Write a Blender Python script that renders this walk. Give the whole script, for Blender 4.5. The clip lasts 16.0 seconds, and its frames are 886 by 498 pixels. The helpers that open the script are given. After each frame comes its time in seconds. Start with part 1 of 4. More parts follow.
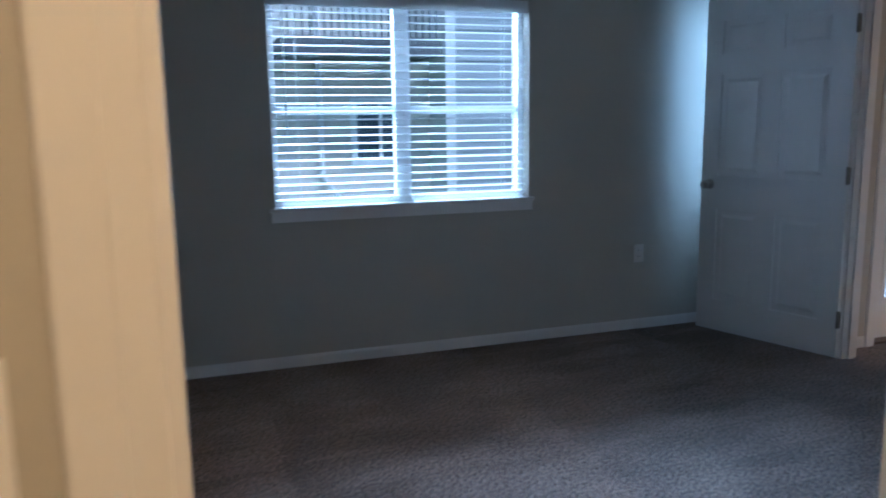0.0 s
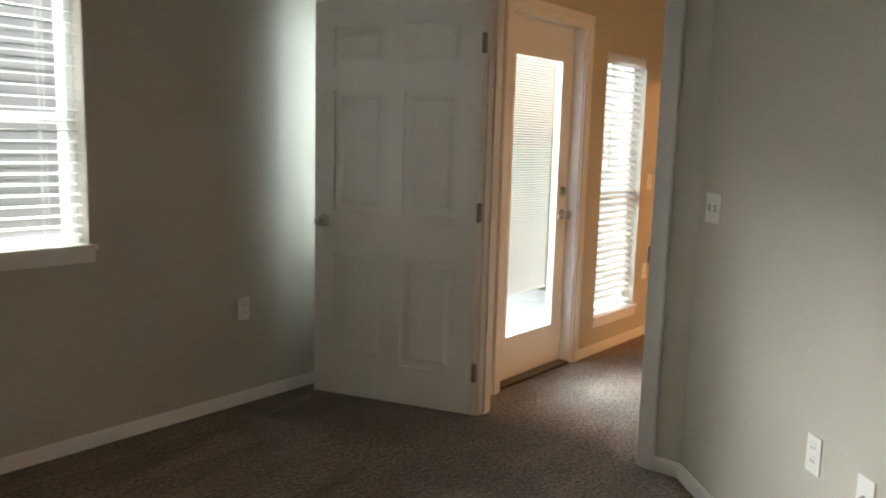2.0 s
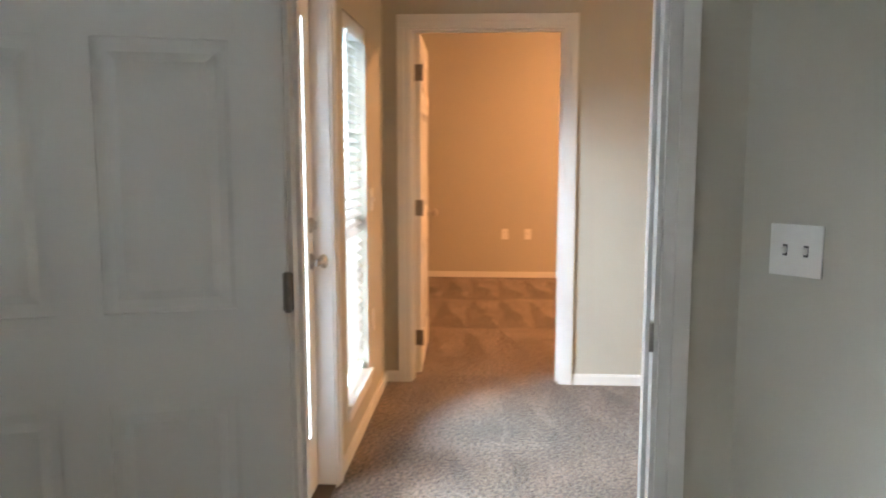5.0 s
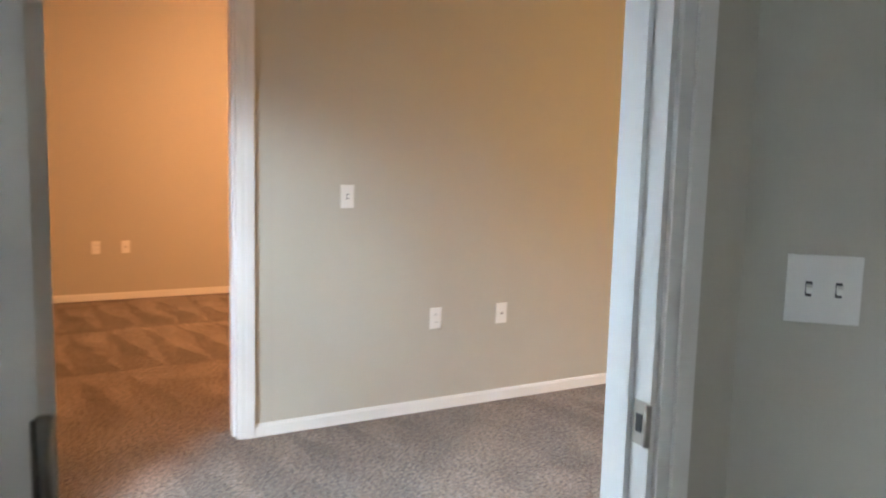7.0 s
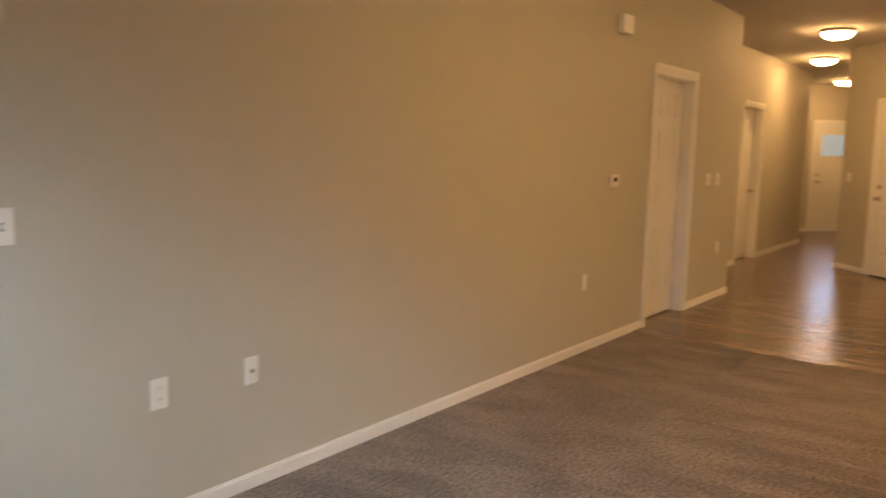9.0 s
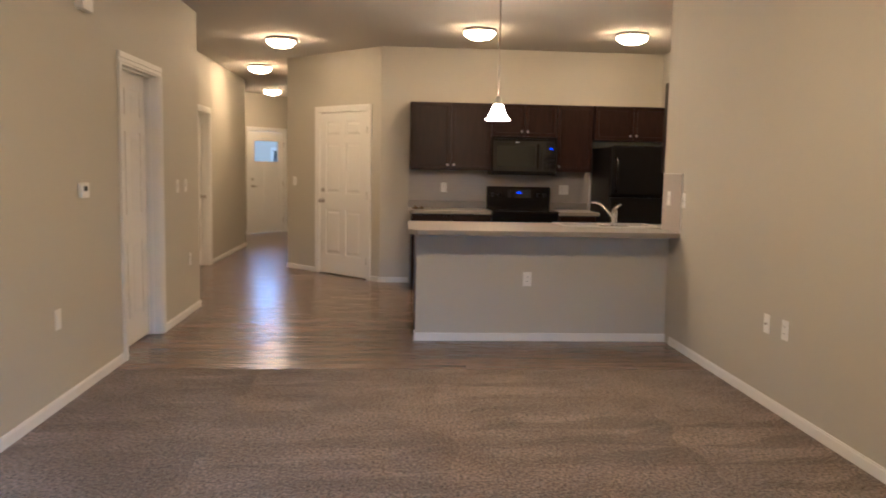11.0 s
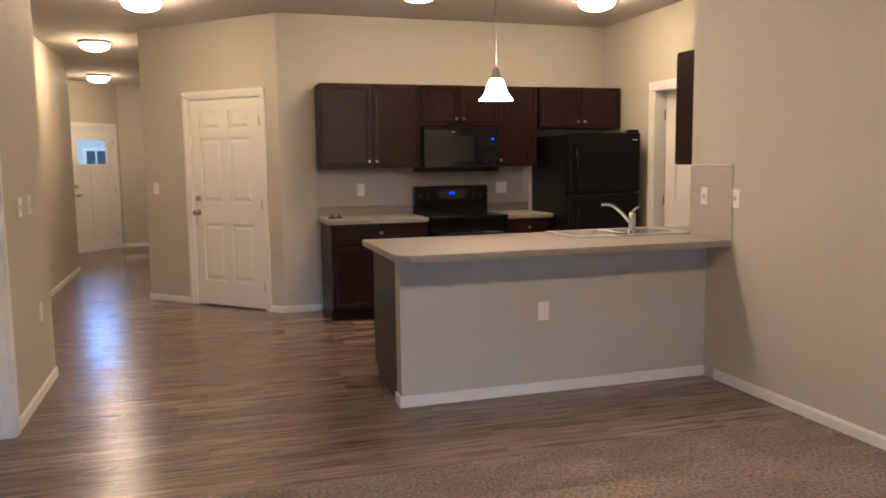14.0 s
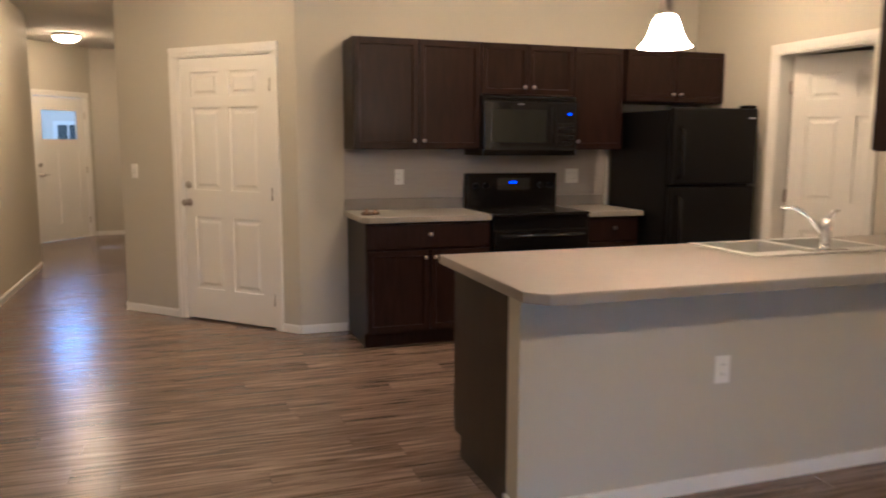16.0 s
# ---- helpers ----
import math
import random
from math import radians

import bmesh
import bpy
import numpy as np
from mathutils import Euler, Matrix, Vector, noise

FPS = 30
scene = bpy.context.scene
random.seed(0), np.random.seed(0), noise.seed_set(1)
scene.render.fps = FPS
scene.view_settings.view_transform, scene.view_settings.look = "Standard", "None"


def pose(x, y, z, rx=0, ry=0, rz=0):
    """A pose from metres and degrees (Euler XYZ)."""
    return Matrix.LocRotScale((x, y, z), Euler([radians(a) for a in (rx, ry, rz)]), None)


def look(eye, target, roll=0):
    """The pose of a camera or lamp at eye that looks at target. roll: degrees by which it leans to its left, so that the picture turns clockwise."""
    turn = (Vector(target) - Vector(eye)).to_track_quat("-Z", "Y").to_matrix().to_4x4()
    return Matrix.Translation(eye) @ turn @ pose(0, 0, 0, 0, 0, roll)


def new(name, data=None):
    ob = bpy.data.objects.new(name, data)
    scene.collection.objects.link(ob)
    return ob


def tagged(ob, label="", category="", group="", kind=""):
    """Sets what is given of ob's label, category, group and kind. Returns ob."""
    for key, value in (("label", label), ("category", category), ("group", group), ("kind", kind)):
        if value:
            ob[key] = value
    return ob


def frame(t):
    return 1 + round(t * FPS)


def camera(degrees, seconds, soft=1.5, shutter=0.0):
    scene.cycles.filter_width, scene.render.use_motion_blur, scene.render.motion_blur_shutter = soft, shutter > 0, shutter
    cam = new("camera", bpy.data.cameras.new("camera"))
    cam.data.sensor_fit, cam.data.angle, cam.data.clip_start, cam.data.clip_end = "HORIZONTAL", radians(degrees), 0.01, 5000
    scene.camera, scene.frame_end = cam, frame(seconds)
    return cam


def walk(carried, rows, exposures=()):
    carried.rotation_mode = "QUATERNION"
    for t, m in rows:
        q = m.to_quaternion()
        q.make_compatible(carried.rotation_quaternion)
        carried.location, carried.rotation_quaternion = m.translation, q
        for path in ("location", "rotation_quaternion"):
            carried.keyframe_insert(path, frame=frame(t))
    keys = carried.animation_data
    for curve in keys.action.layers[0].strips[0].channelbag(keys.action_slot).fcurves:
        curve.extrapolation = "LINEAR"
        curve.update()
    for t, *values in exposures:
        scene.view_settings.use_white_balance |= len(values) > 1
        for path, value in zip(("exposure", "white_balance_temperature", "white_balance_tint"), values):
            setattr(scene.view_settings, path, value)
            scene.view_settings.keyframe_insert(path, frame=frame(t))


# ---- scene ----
cam = camera(59.8, 16.0, 1.8, 0.5)
PATH = [
    (0, (6.111, 3.619, 1.351), (5.475, 1.751, 1.025), -0.8),
    (0.5, (6.051, 3.266, 1.384), (5.167, 1.496, 1.09), -0.3),
    (1, (5.98, 3.036, 1.382), (4.724, 1.488, 1.225), 1.3),
    (1.5, (5.865, 2.85, 1.386), (4.394, 1.514, 1.158), 1.3),
    (2, (5.675, 2.603, 1.374), (4.142, 1.35, 1.095), 1.6),
    (2.5, (5.407, 2.325, 1.367), (3.742, 1.269, 1.034), 1.0),
    (3, (5.279, 1.988, 1.352), (3.497, 1.136, 1.042), 1.6),
    (3.2, (5.178, 1.893, 1.363), (3.378, 1.077, 1.05), 2.0),
    (5.3, (4.38, 0.707, 1.36), (2.397, 0.815, 1.129), 0.5),
    (5.5, (4.315, 0.614, 1.358), (2.347, 0.893, 1.134), 1.1),
    (6, (4.108, 0.435, 1.332), (2.227, 1.054, 1.051), 1.4),
    (6.5, (3.823, 0.364, 1.334), (2.007, 1.155, 1.057), 2.0),
    (7, (3.536, 0.362, 1.345), (1.806, 1.339, 1.114), 1.5),
    (7.5, (3.241, 0.377, 1.365), (1.643, 1.56, 1.149), 1.4),
    (8, (2.965, 0.506, 1.391), (1.436, 1.771, 1.144), 2.0),
    (8.5, (2.773, 0.628, 1.385), (1.323, 1.981, 1.119), 1.1),
    (9, (2.485, 0.782, 1.411), (1.277, 2.355, 1.157), 1.2),
    (9.5, (2.264, 0.919, 1.423), (1.309, 2.659, 1.177), 0.4),
    (10, (2.098, 1.041, 1.425), (1.571, 2.96, 1.223), 0.6),
    (10.2, (2.042, 1.083, 1.418), (1.708, 3.046, 1.235), 0.7),
    (12.3, (1.454, 1.856, 1.374), (1.81, 3.807, 1.112), 0.4),
    (12.5, (1.365, 1.983, 1.391), (1.764, 3.926, 1.13), -0.1),
    (13, (1.204, 2.347, 1.381), (1.714, 4.263, 1.12), -0.4),
    (13.5, (1.09, 2.757, 1.408), (1.638, 4.667, 1.183), -0.3),
    (14, (0.992, 3.172, 1.417), (1.587, 5.068, 1.193), -0.7),
    (14.5, (0.948, 3.616, 1.397), (1.598, 5.491, 1.146), -0.9),
    (15, (0.947, 4.044, 1.396), (1.643, 5.899, 1.127), -0.5),
    (15.5, (0.938, 4.493, 1.409), (1.669, 6.335, 1.141), -0.5),
    (15.6, (0.937, 4.58, 1.409), (1.665, 6.424, 1.148), -0.8),
    (16, (0.905, 4.905, 1.411), (1.545, 6.78, 1.14), 0.2),
]

# ---- light ----
EXPO = [(0.0, 0.75, 4300, 9), (0.5, 0.95, 4900, 9), (1.1, 1.12, 6300, 10), (2.0, 1.28, 7000, 12), (3.2, 1.6, 7100, 12), (5.3, 1.75, 6000, 10), (7.0, 1.55, 5850, 9), (8.0, 1.25, 6100, 9), (9.0, 1.05, 6200, 9), (9.5, 1.0, 5800, 8), (10.0, 1.15, 5000, 7), (11.6, 1.27, 4200, 6), (16.0, 1.42, 4150, 7)]
walk(cam, [(r[0], pose(*r[1:])) if len(r) == 7 else (r[0], look(*r[1:])) for r in PATH], EXPO)

world = bpy.data.worlds.new("sky")
scene.world = world
world.use_nodes = True
wn = world.node_tree
sky = wn.nodes.new("ShaderNodeTexSky")
sky.sky_type = "NISHITA"
sky.sun_disc = False
sky.sun_elevation = radians(38)
sky.sun_rotation = radians(200)
sky.dust_density = 3.0
wn.nodes["Background"].inputs["Strength"].default_value = 0.085
wn.links.new(sky.outputs[0], wn.nodes["Background"].inputs[0])

sun = bpy.data.lights.new("sun", "SUN")
sun.energy, sun.angle, sun.color = 1.7, radians(3), (1, 0.97, 0.92)
new("sun", sun).matrix_world = pose(0, 0, 20, 40, 0, 205)


def sky_lamp(name, eye, target, w, h, power, color=(0.68, 0.87, 1.0), spread=180):
    """An area lamp added outside an opening, standing in for the sky's light."""
    la = bpy.data.lights.new(name, "AREA")
    la.shape, la.size, la.size_y, la.energy, la.color = "RECTANGLE", w, h, power, color
    la.spread = radians(spread)
    ob = new(name, la)
    ob.matrix_world = look(eye, target)
    return ob


sky_lamp("skylight_bedroom", (5.2, -4.6, 3.42), (4.65, -0.6, 1.35), 3.0, 1.0, 185, (0.86, 0.94, 1.0), spread=75)
sky_lamp("skylight_side", (2.2, -0.19, 1.55), (3.0, -0.19, 1.45), 0.5, 1.0, 11)
sky_lamp("skylight_living", (1.5, -2.9, 2.7), (1.5, 0.2, 1.1), 2.6, 1.6, 125, spread=110)
# unseen blue panel, placed so that the hall floor reflects it through the door glass
sky_lamp("skylight_entry", (-0.95, 20.6, 2.75), (-0.75, 17.3, 1.95), 1.4, 1.4, 38, (0.45, 0.65, 1.0))

# ---- materials ----


def mat(name, color, rough=0.6, metal=0.0, var=0.06, scale=6.0, bump=0.0, bscale=200.0, fine=0.04, emit=0.0, rand=0.0, spec=0.5, coat=0.0):
    """A surface with variation at two scales and a fine relief."""
    m = bpy.data.materials.new(name)
    m.use_nodes = True
    nt = m.node_tree
    N, L = nt.nodes, nt.links
    b = N["Principled BSDF"]
    b.inputs["Roughness"].default_value, b.inputs["Metallic"].default_value = rough, metal
    b.inputs["Specular IOR Level"].default_value = spec
    b.inputs["Coat Weight"].default_value = coat
    co = N.new("ShaderNodeTexCoord")
    n1, n2 = N.new("ShaderNodeTexNoise"), N.new("ShaderNodeTexNoise")
    n1.inputs["Scale"].default_value, n2.inputs["Scale"].default_value = scale, bscale
    n1.inputs["Detail"].default_value, n2.inputs["Detail"].default_value = 4, 2
    for n in (n1, n2):
        L.new(co.outputs["Object"], n.inputs["Vector"])
    mix = N.new("ShaderNodeMath")
    mix.operation = "MULTIPLY_ADD"
    mix.inputs[1].default_value = 2 * var
    L.new(n1.outputs["Fac"], mix.inputs[0])
    m2 = N.new("ShaderNodeMath")
    m2.operation = "MULTIPLY_ADD"
    m2.inputs[1].default_value, m2.inputs[2].default_value = 2 * fine, 1 - var - fine
    L.new(n2.outputs["Fac"], m2.inputs[0])
    L.new(m2.outputs[0], mix.inputs[2])
    hsv = N.new("ShaderNodeHueSaturation")
    hsv.inputs["Color"].default_value = (*color, 1)
    last = mix
    if rand:
        oi = N.new("ShaderNodeObjectInfo")
        m3 = N.new("ShaderNodeMath")
        m3.operation = "MULTIPLY_ADD"
        m3.inputs[1].default_value = rand
        L.new(oi.outputs["Random"], m3.inputs[0])
        L.new(mix.outputs[0], m3.inputs[2])
        last = m3
    L.new(last.outputs[0], hsv.inputs["Value"])
    L.new(hsv.outputs[0], b.inputs["Base Color"])
    if bump:
        bp = N.new("ShaderNodeBump")
        bp.inputs["Strength"].default_value = bump
        bp.inputs["Distance"].default_value = 0.004
        L.new(n2.outputs["Fac"], bp.inputs["Height"])
        L.new(bp.outputs[0], b.inputs["Normal"])
    rv = N.new("ShaderNodeMath")
    rv.operation = "MULTIPLY_ADD"
    rv.inputs[1].default_value, rv.inputs[2].default_value = 0.12, rough - 0.06
    L.new(n1.outputs["Fac"], rv.inputs[0])
    L.new(rv.outputs[0], b.inputs["Roughness"])
    if emit:
        b.inputs["Emission Color"].default_value = (*color, 1)
        b.inputs["Emission Strength"].default_value = emit
    return m


def carpet_mat():
    m = bpy.data.materials.new("carpet")
    m.use_nodes = True
    N, L = m.node_tree.nodes, m.node_tree.links
    b = N["Principled BSDF"]
    b.inputs["Roughness"].default_value = 0.95
    b.inputs["Specular IOR Level"].default_value = 0.1
    b.inputs["Sheen Weight"].default_value = 0.25
    co = N.new("ShaderNodeTexCoord")
    mp = N.new("ShaderNodeMapping")
    mp.inputs["Scale"].default_value = (0.9, 1.35, 1.0)
    mp.inputs["Rotation"].default_value = (0, 0, 0.7)
    L.new(co.outputs["Object"], mp.inputs["Vector"])
    sweep = N.new("ShaderNodeTexNoise")
    sweep.inputs["Scale"].default_value, sweep.inputs["Detail"].default_value = 2.4, 4
    L.new(mp.outputs[0], sweep.inputs["Vector"])
    tuft = N.new("ShaderNodeTexNoise")
    tuft.inputs["Scale"].default_value, tuft.inputs["Detail"].default_value = 190, 3
    fleck = N.new("ShaderNodeTexNoise")
    fleck.inputs["Scale"].default_value, fleck.inputs["Detail"].default_value = 62, 8
    for n in (tuft, fleck):
        L.new(co.outputs["Object"], n.inputs["Vector"])
    r1 = N.new("ShaderNodeValToRGB")
    r1.color_ramp.elements[0].position, r1.color_ramp.elements[1].position = 0.32, 0.68
    r1.color_ramp.elements[0].color, r1.color_ramp.elements[1].color = (0.05, 0.035, 0.026, 1), (0.40, 0.305, 0.232, 1)
    L.new(fleck.outputs["Fac"], r1.inputs["Fac"])
    r2 = N.new("ShaderNodeValToRGB")
    r2.color_ramp.elements[0].position, r2.color_ramp.elements[1].position = 0.42, 0.6
    r2.color_ramp.elements[0].color, r2.color_ramp.elements[1].color = (0.80, 0.80, 0.80, 1), (1.12, 1.12, 1.12, 1)
    L.new(sweep.outputs["Fac"], r2.inputs["Fac"])
    mx = N.new("ShaderNodeMix")
    mx.data_type, mx.blend_type = "RGBA", "MULTIPLY"
    mx.inputs["Factor"].default_value = 1
    L.new(r1.outputs[0], mx.inputs["A"])
    L.new(r2.outputs[0], mx.inputs["B"])
    # brush strokes: rows of slanted wedges
    sep = N.new("ShaderNodeSeparateXYZ")
    L.new(co.outputs["Object"], sep.inputs[0])

    def math_node(op, a, b_):
        n = N.new("ShaderNodeMath")
        n.operation = op
        for i, v in ((0, a), (1, b_)):
            if isinstance(v, (int, float)):
                n.inputs[i].default_value = v
            else:
                L.new(v, n.inputs[i])
        return n.outputs[0]

    wob = math_node("MULTIPLY", sweep.outputs["Fac"], 0.55)
    u = math_node("FRACT", math_node("ADD", math_node("MULTIPLY", sep.outputs["Y"], 3.7), math_node("MULTIPLY", wob, 1.8)), 0)
    v = math_node("FRACT", math_node("ADD", math_node("MULTIPLY", math_node("ADD", sep.outputs["X"], 0.24), 0.83), math_node("MULTIPLY", math_node("SUBTRACT", wob, 0.275), 0.35)), 0)
    wedge = N.new("ShaderNodeMapRange")
    wedge.interpolation_type = "SMOOTHSTEP"
    wedge.inputs["From Min"].default_value, wedge.inputs["From Max"].default_value = -0.05, 0.05
    wedge.inputs["To Min"].default_value, wedge.inputs["To Max"].default_value = 0.72, 1.16
    L.new(math_node("SUBTRACT", u, v), wedge.inputs["Value"])
    # the strokes stay crisp in the den and are half trodden out elsewhere
    patch = N.new("ShaderNodeTexNoise")
    patch.inputs["Scale"].default_value, patch.inputs["Detail"].default_value = 0.9, 3
    L.new(co.outputs["Object"], patch.inputs["Vector"])
    worn = N.new("ShaderNodeMapRange")
    worn.inputs["From Min"].default_value, worn.inputs["From Max"].default_value = 0.44, 0.62
    worn.inputs["To Max"].default_value = 0.85
    L.new(patch.outputs["Fac"], worn.inputs["Value"])
    keep = math_node("MAXIMUM", math_node("LESS_THAN", sep.outputs["X"], -1.45), worn.outputs[0])
    tone = math_node("ADD", math_node("MULTIPLY", math_node("SUBTRACT", wedge.outputs[0], 1.0), keep), 1.0)
    mw = N.new("ShaderNodeHueSaturation")
    L.new(tone, mw.inputs["Value"])
    L.new(mx.outputs["Result"], mw.inputs["Color"])
    L.new(mw.outputs[0], b.inputs["Base Color"])
    add = N.new("ShaderNodeMath")
    L.new(tuft.outputs["Fac"], add.inputs[0])
    L.new(fleck.outputs["Fac"], add.inputs[1])
    bp = N.new("ShaderNodeBump")
    bp.inputs["Strength"].default_value, bp.inputs["Distance"].default_value = 0.9, 0.018
    L.new(add.outputs[0], bp.inputs["Height"])
    L.new(bp.outputs[0], b.inputs["Normal"])
    return m


def grain_mat(name, dark, light, stretch, rough, rand=0.25, scale=9.0, bump=0.08, spec=0.5):
    """Wood grain that runs along the object's own x axis; each board has its own tone."""
    m = bpy.data.materials.new(name)
    m.use_nodes = True
    N, L = m.node_tree.nodes, m.node_tree.links
    b = N["Principled BSDF"]
    b.inputs["Roughness"].default_value = rough
    b.inputs["Specular IOR Level"].default_value = spec
    co, oi = N.new("ShaderNodeTexCoord"), N.new("ShaderNodeObjectInfo")
    mp = N.new("ShaderNodeMapping")
    mp.inputs["Scale"].default_value = stretch
    off = N.new("ShaderNodeVectorMath")
    off.operation = "MULTIPLY_ADD"
    off.inputs[1].default_value = (37, 19, 11)
    L.new(oi.outputs["Random"], off.inputs[0])
    L.new(co.outputs["Object"], off.inputs[2])
    L.new(off.outputs[0], mp.inputs["Vector"])
    n1 = N.new("ShaderNodeTexNoise")
    n1.inputs["Scale"].default_value, n1.inputs["Detail"].default_value, n1.inputs["Distortion"].default_value = scale, 6, 0.6
    L.new(mp.outputs[0], n1.inputs["Vector"])
    r = N.new("ShaderNodeValToRGB")
    r.color_ramp.elements[0].position, r.color_ramp.elements[1].position = 0.3, 0.72
    r.color_ramp.elements[0].color, r.color_ramp.elements[1].color = (*dark, 1), (*light, 1)
    L.new(n1.outputs["Fac"], r.inputs["Fac"])
    hsv = N.new("ShaderNodeHueSaturation")
    v = N.new("ShaderNodeMath")
    v.operation = "MULTIPLY_ADD"
    v.inputs[1].default_value, v.inputs[2].default_value = rand, 1 - rand / 2
    L.new(oi.outputs["Random"], v.inputs[0])
    L.new(v.outputs[0], hsv.inputs["Value"])
    L.new(r.outputs[0], hsv.inputs["Color"])
    L.new(hsv.outputs[0], b.inputs["Base Color"])
    bp = N.new("ShaderNodeBump")
    bp.inputs["Strength"].default_value, bp.inputs["Distance"].default_value = bump, 0.003
    L.new(n1.outputs["Fac"], bp.inputs["Height"])
    L.new(bp.outputs[0], b.inputs["Normal"])
    return m


def glass_mat(name, rough=0.0):
    m = bpy.data.materials.new(name)
    m.use_nodes = True
    b = m.node_tree.nodes["Principled BSDF"]
    b.inputs["Transmission Weight"].default_value = 1
    b.inputs["Roughness"].default_value = rough
    b.inputs["IOR"].default_value = 1.45
    return m


def glow_mat(name, color, strength):
    m = bpy.data.materials.new(name)
    m.use_nodes = True
    b = m.node_tree.nodes["Principled BSDF"]
    b.inputs["Base Color"].default_value = (*color, 1)
    b.inputs["Roughness"].default_value = 0.3
    b.inputs["Emission Color"].default_value = (*color, 1)
    b.inputs["Emission Strength"].default_value = strength
    return m


PAINT = mat("greige_paint", (0.48, 0.458, 0.385), 0.62, var=0.03, scale=1.5, bump=0.12, bscale=160, fine=0.015)
CEIL = mat("ceiling_paint", (0.52, 0.50, 0.465), 0.9, var=0.04, scale=2, bump=0.5, bscale=90)
WHITE = mat("white_semigloss", (0.76, 0.75, 0.72), 0.38, var=0.03, scale=3, bump=0.03, bscale=120, fine=0.01)
PLASTIC = mat("white_plastic", (0.8, 0.79, 0.75), 0.35, var=0.02, scale=20, fine=0.01)
SLOT = mat("dark_slot", (0.05, 0.05, 0.05), 0.6)
CARPET = carpet_mat()
WOOD = grain_mat("vinyl_plank", (0.062, 0.043, 0.032), (0.27, 0.20, 0.155), (0.6, 11, 11), 0.24, 0.32, 4.5, 0.012)
JOINT = mat("floor_joint", (0.04, 0.03, 0.025), 0.8)
ESPRESSO = grain_mat("espresso_wood", (0.009, 0.0042, 0.0034), (0.022, 0.010, 0.0075), (8, 8, 0.8), 0.36, 0.1, 5.0, 0.05, 0.2)
LAMINATE = mat("counter_laminate", (0.25, 0.233, 0.21), 0.33, var=0.12, scale=14, bump=0.03, bscale=260, fine=0.12)
TILE = grain_mat("backsplash_laminate", (0.37, 0.34, 0.31), (0.40, 0.37, 0.335), (0.8, 6, 9), 0.4, 0.05, 6.0, 0.02)
BLACK = mat("black_enamel", (0.006, 0.006, 0.0065), 0.2, spec=0.3, var=0.1, scale=5, fine=0.05)
BLACKTEX = mat("black_textured", (0.006, 0.006, 0.0065), 0.36, spec=0.2, var=0.1, scale=5, bump=0.15, bscale=400)
BLACKGLASS = mat("black_glass", (0.012, 0.012, 0.013), 0.07, var=0.05, scale=3, coat=0.3)
GREYGLASS = mat("microwave_window", (0.018, 0.019, 0.018), 0.14, var=0.05, scale=3)
NICKEL = mat("brushed_nickel", (0.46, 0.43, 0.39), 0.3, 1.0, var=0.05, scale=30)
STEEL = mat("stainless_steel", (0.7, 0.7, 0.69), 0.38, 1.0, var=0.06, scale=12)
CHROME = mat("chrome", (0.8, 0.8, 0.8), 0.08, 1.0, var=0.03, scale=10)
BRONZE = mat("bronze_metal", (0.16, 0.11, 0.075), 0.4, 0.9, var=0.08, scale=20)
BLIND = mat("blind_slat", (0.8, 0.8, 0.77), 0.45, var=0.03, scale=5)
# thin slats let part of the daylight through
bn, bl = BLIND.node_tree.nodes, BLIND.node_tree.links
thin, both = bn.new("ShaderNodeBsdfTranslucent"), bn.new("ShaderNodeMixShader")
thin.inputs["Color"].default_value = (0.8, 0.8, 0.78, 1)
both.inputs[0].default_value = 0.45
bl.new(bn["Principled BSDF"].outputs[0], both.inputs[1])
bl.new(thin.outputs[0], both.inputs[2])
bl.new(both.outputs[0], bn["Material Output"].inputs[0])
VINYL = mat("window_vinyl", (0.78, 0.79, 0.79), 0.4, var=0.03, scale=5)
GLASS = glass_mat("window_glass")
CONCRETE = mat("concrete", (0.45, 0.44, 0.42), 0.85, var=0.12, scale=2, bump=0.2, bscale=80)
GRASS = mat("grass", (0.09, 0.16, 0.04), 0.9, var=0.35, scale=3, bump=0.8, bscale=60, fine=0.3)
SIDING = mat("cream_siding", (0.62, 0.58, 0.50), 0.7, var=0.05, scale=1.5, rand=0.05)
SIDING2 = mat("grey_siding", (0.40, 0.41, 0.42), 0.7, var=0.05, scale=1.5, rand=0.05)
TRIMOUT = mat("outdoor_trim", (0.75, 0.75, 0.73), 0.6, var=0.05, scale=3)
ROOF = mat("roof_shingle", (0.12, 0.12, 0.125), 0.9, var=0.2, scale=8, bump=0.4, bscale=60)
OUTGLASS = mat("dark_outdoor_glass", (0.05, 0.07, 0.09), 0.08, var=0.05, scale=2)
LAMPGLOW = glow_mat("lamp_glass_glow", (1.0, 0.53, 0.19), 46.0)
PENDGLOW = glow_mat("pendant_glass_glow", (1.0, 0.57, 0.25), 70.0)
DENGLOW = glow_mat("den_lamp_glow", (1.0, 0.43, 0.16), 200.0)
LIVINGGLOW = glow_mat("living_lamp_glow", (1.0, 0.53, 0.19), 104.0)
BATHGLOW = glow_mat("bath_lamp_glow", (1.0, 0.53, 0.19), 92.0)
HINGE = mat("dull_nickel_hinge", (0.27, 0.25, 0.22), 0.4, 0.9, var=0.08, scale=30)
BLUELED = glow_mat("blue_display", (0.02, 0.05, 1.0), 2.2)

# ---- builders ----


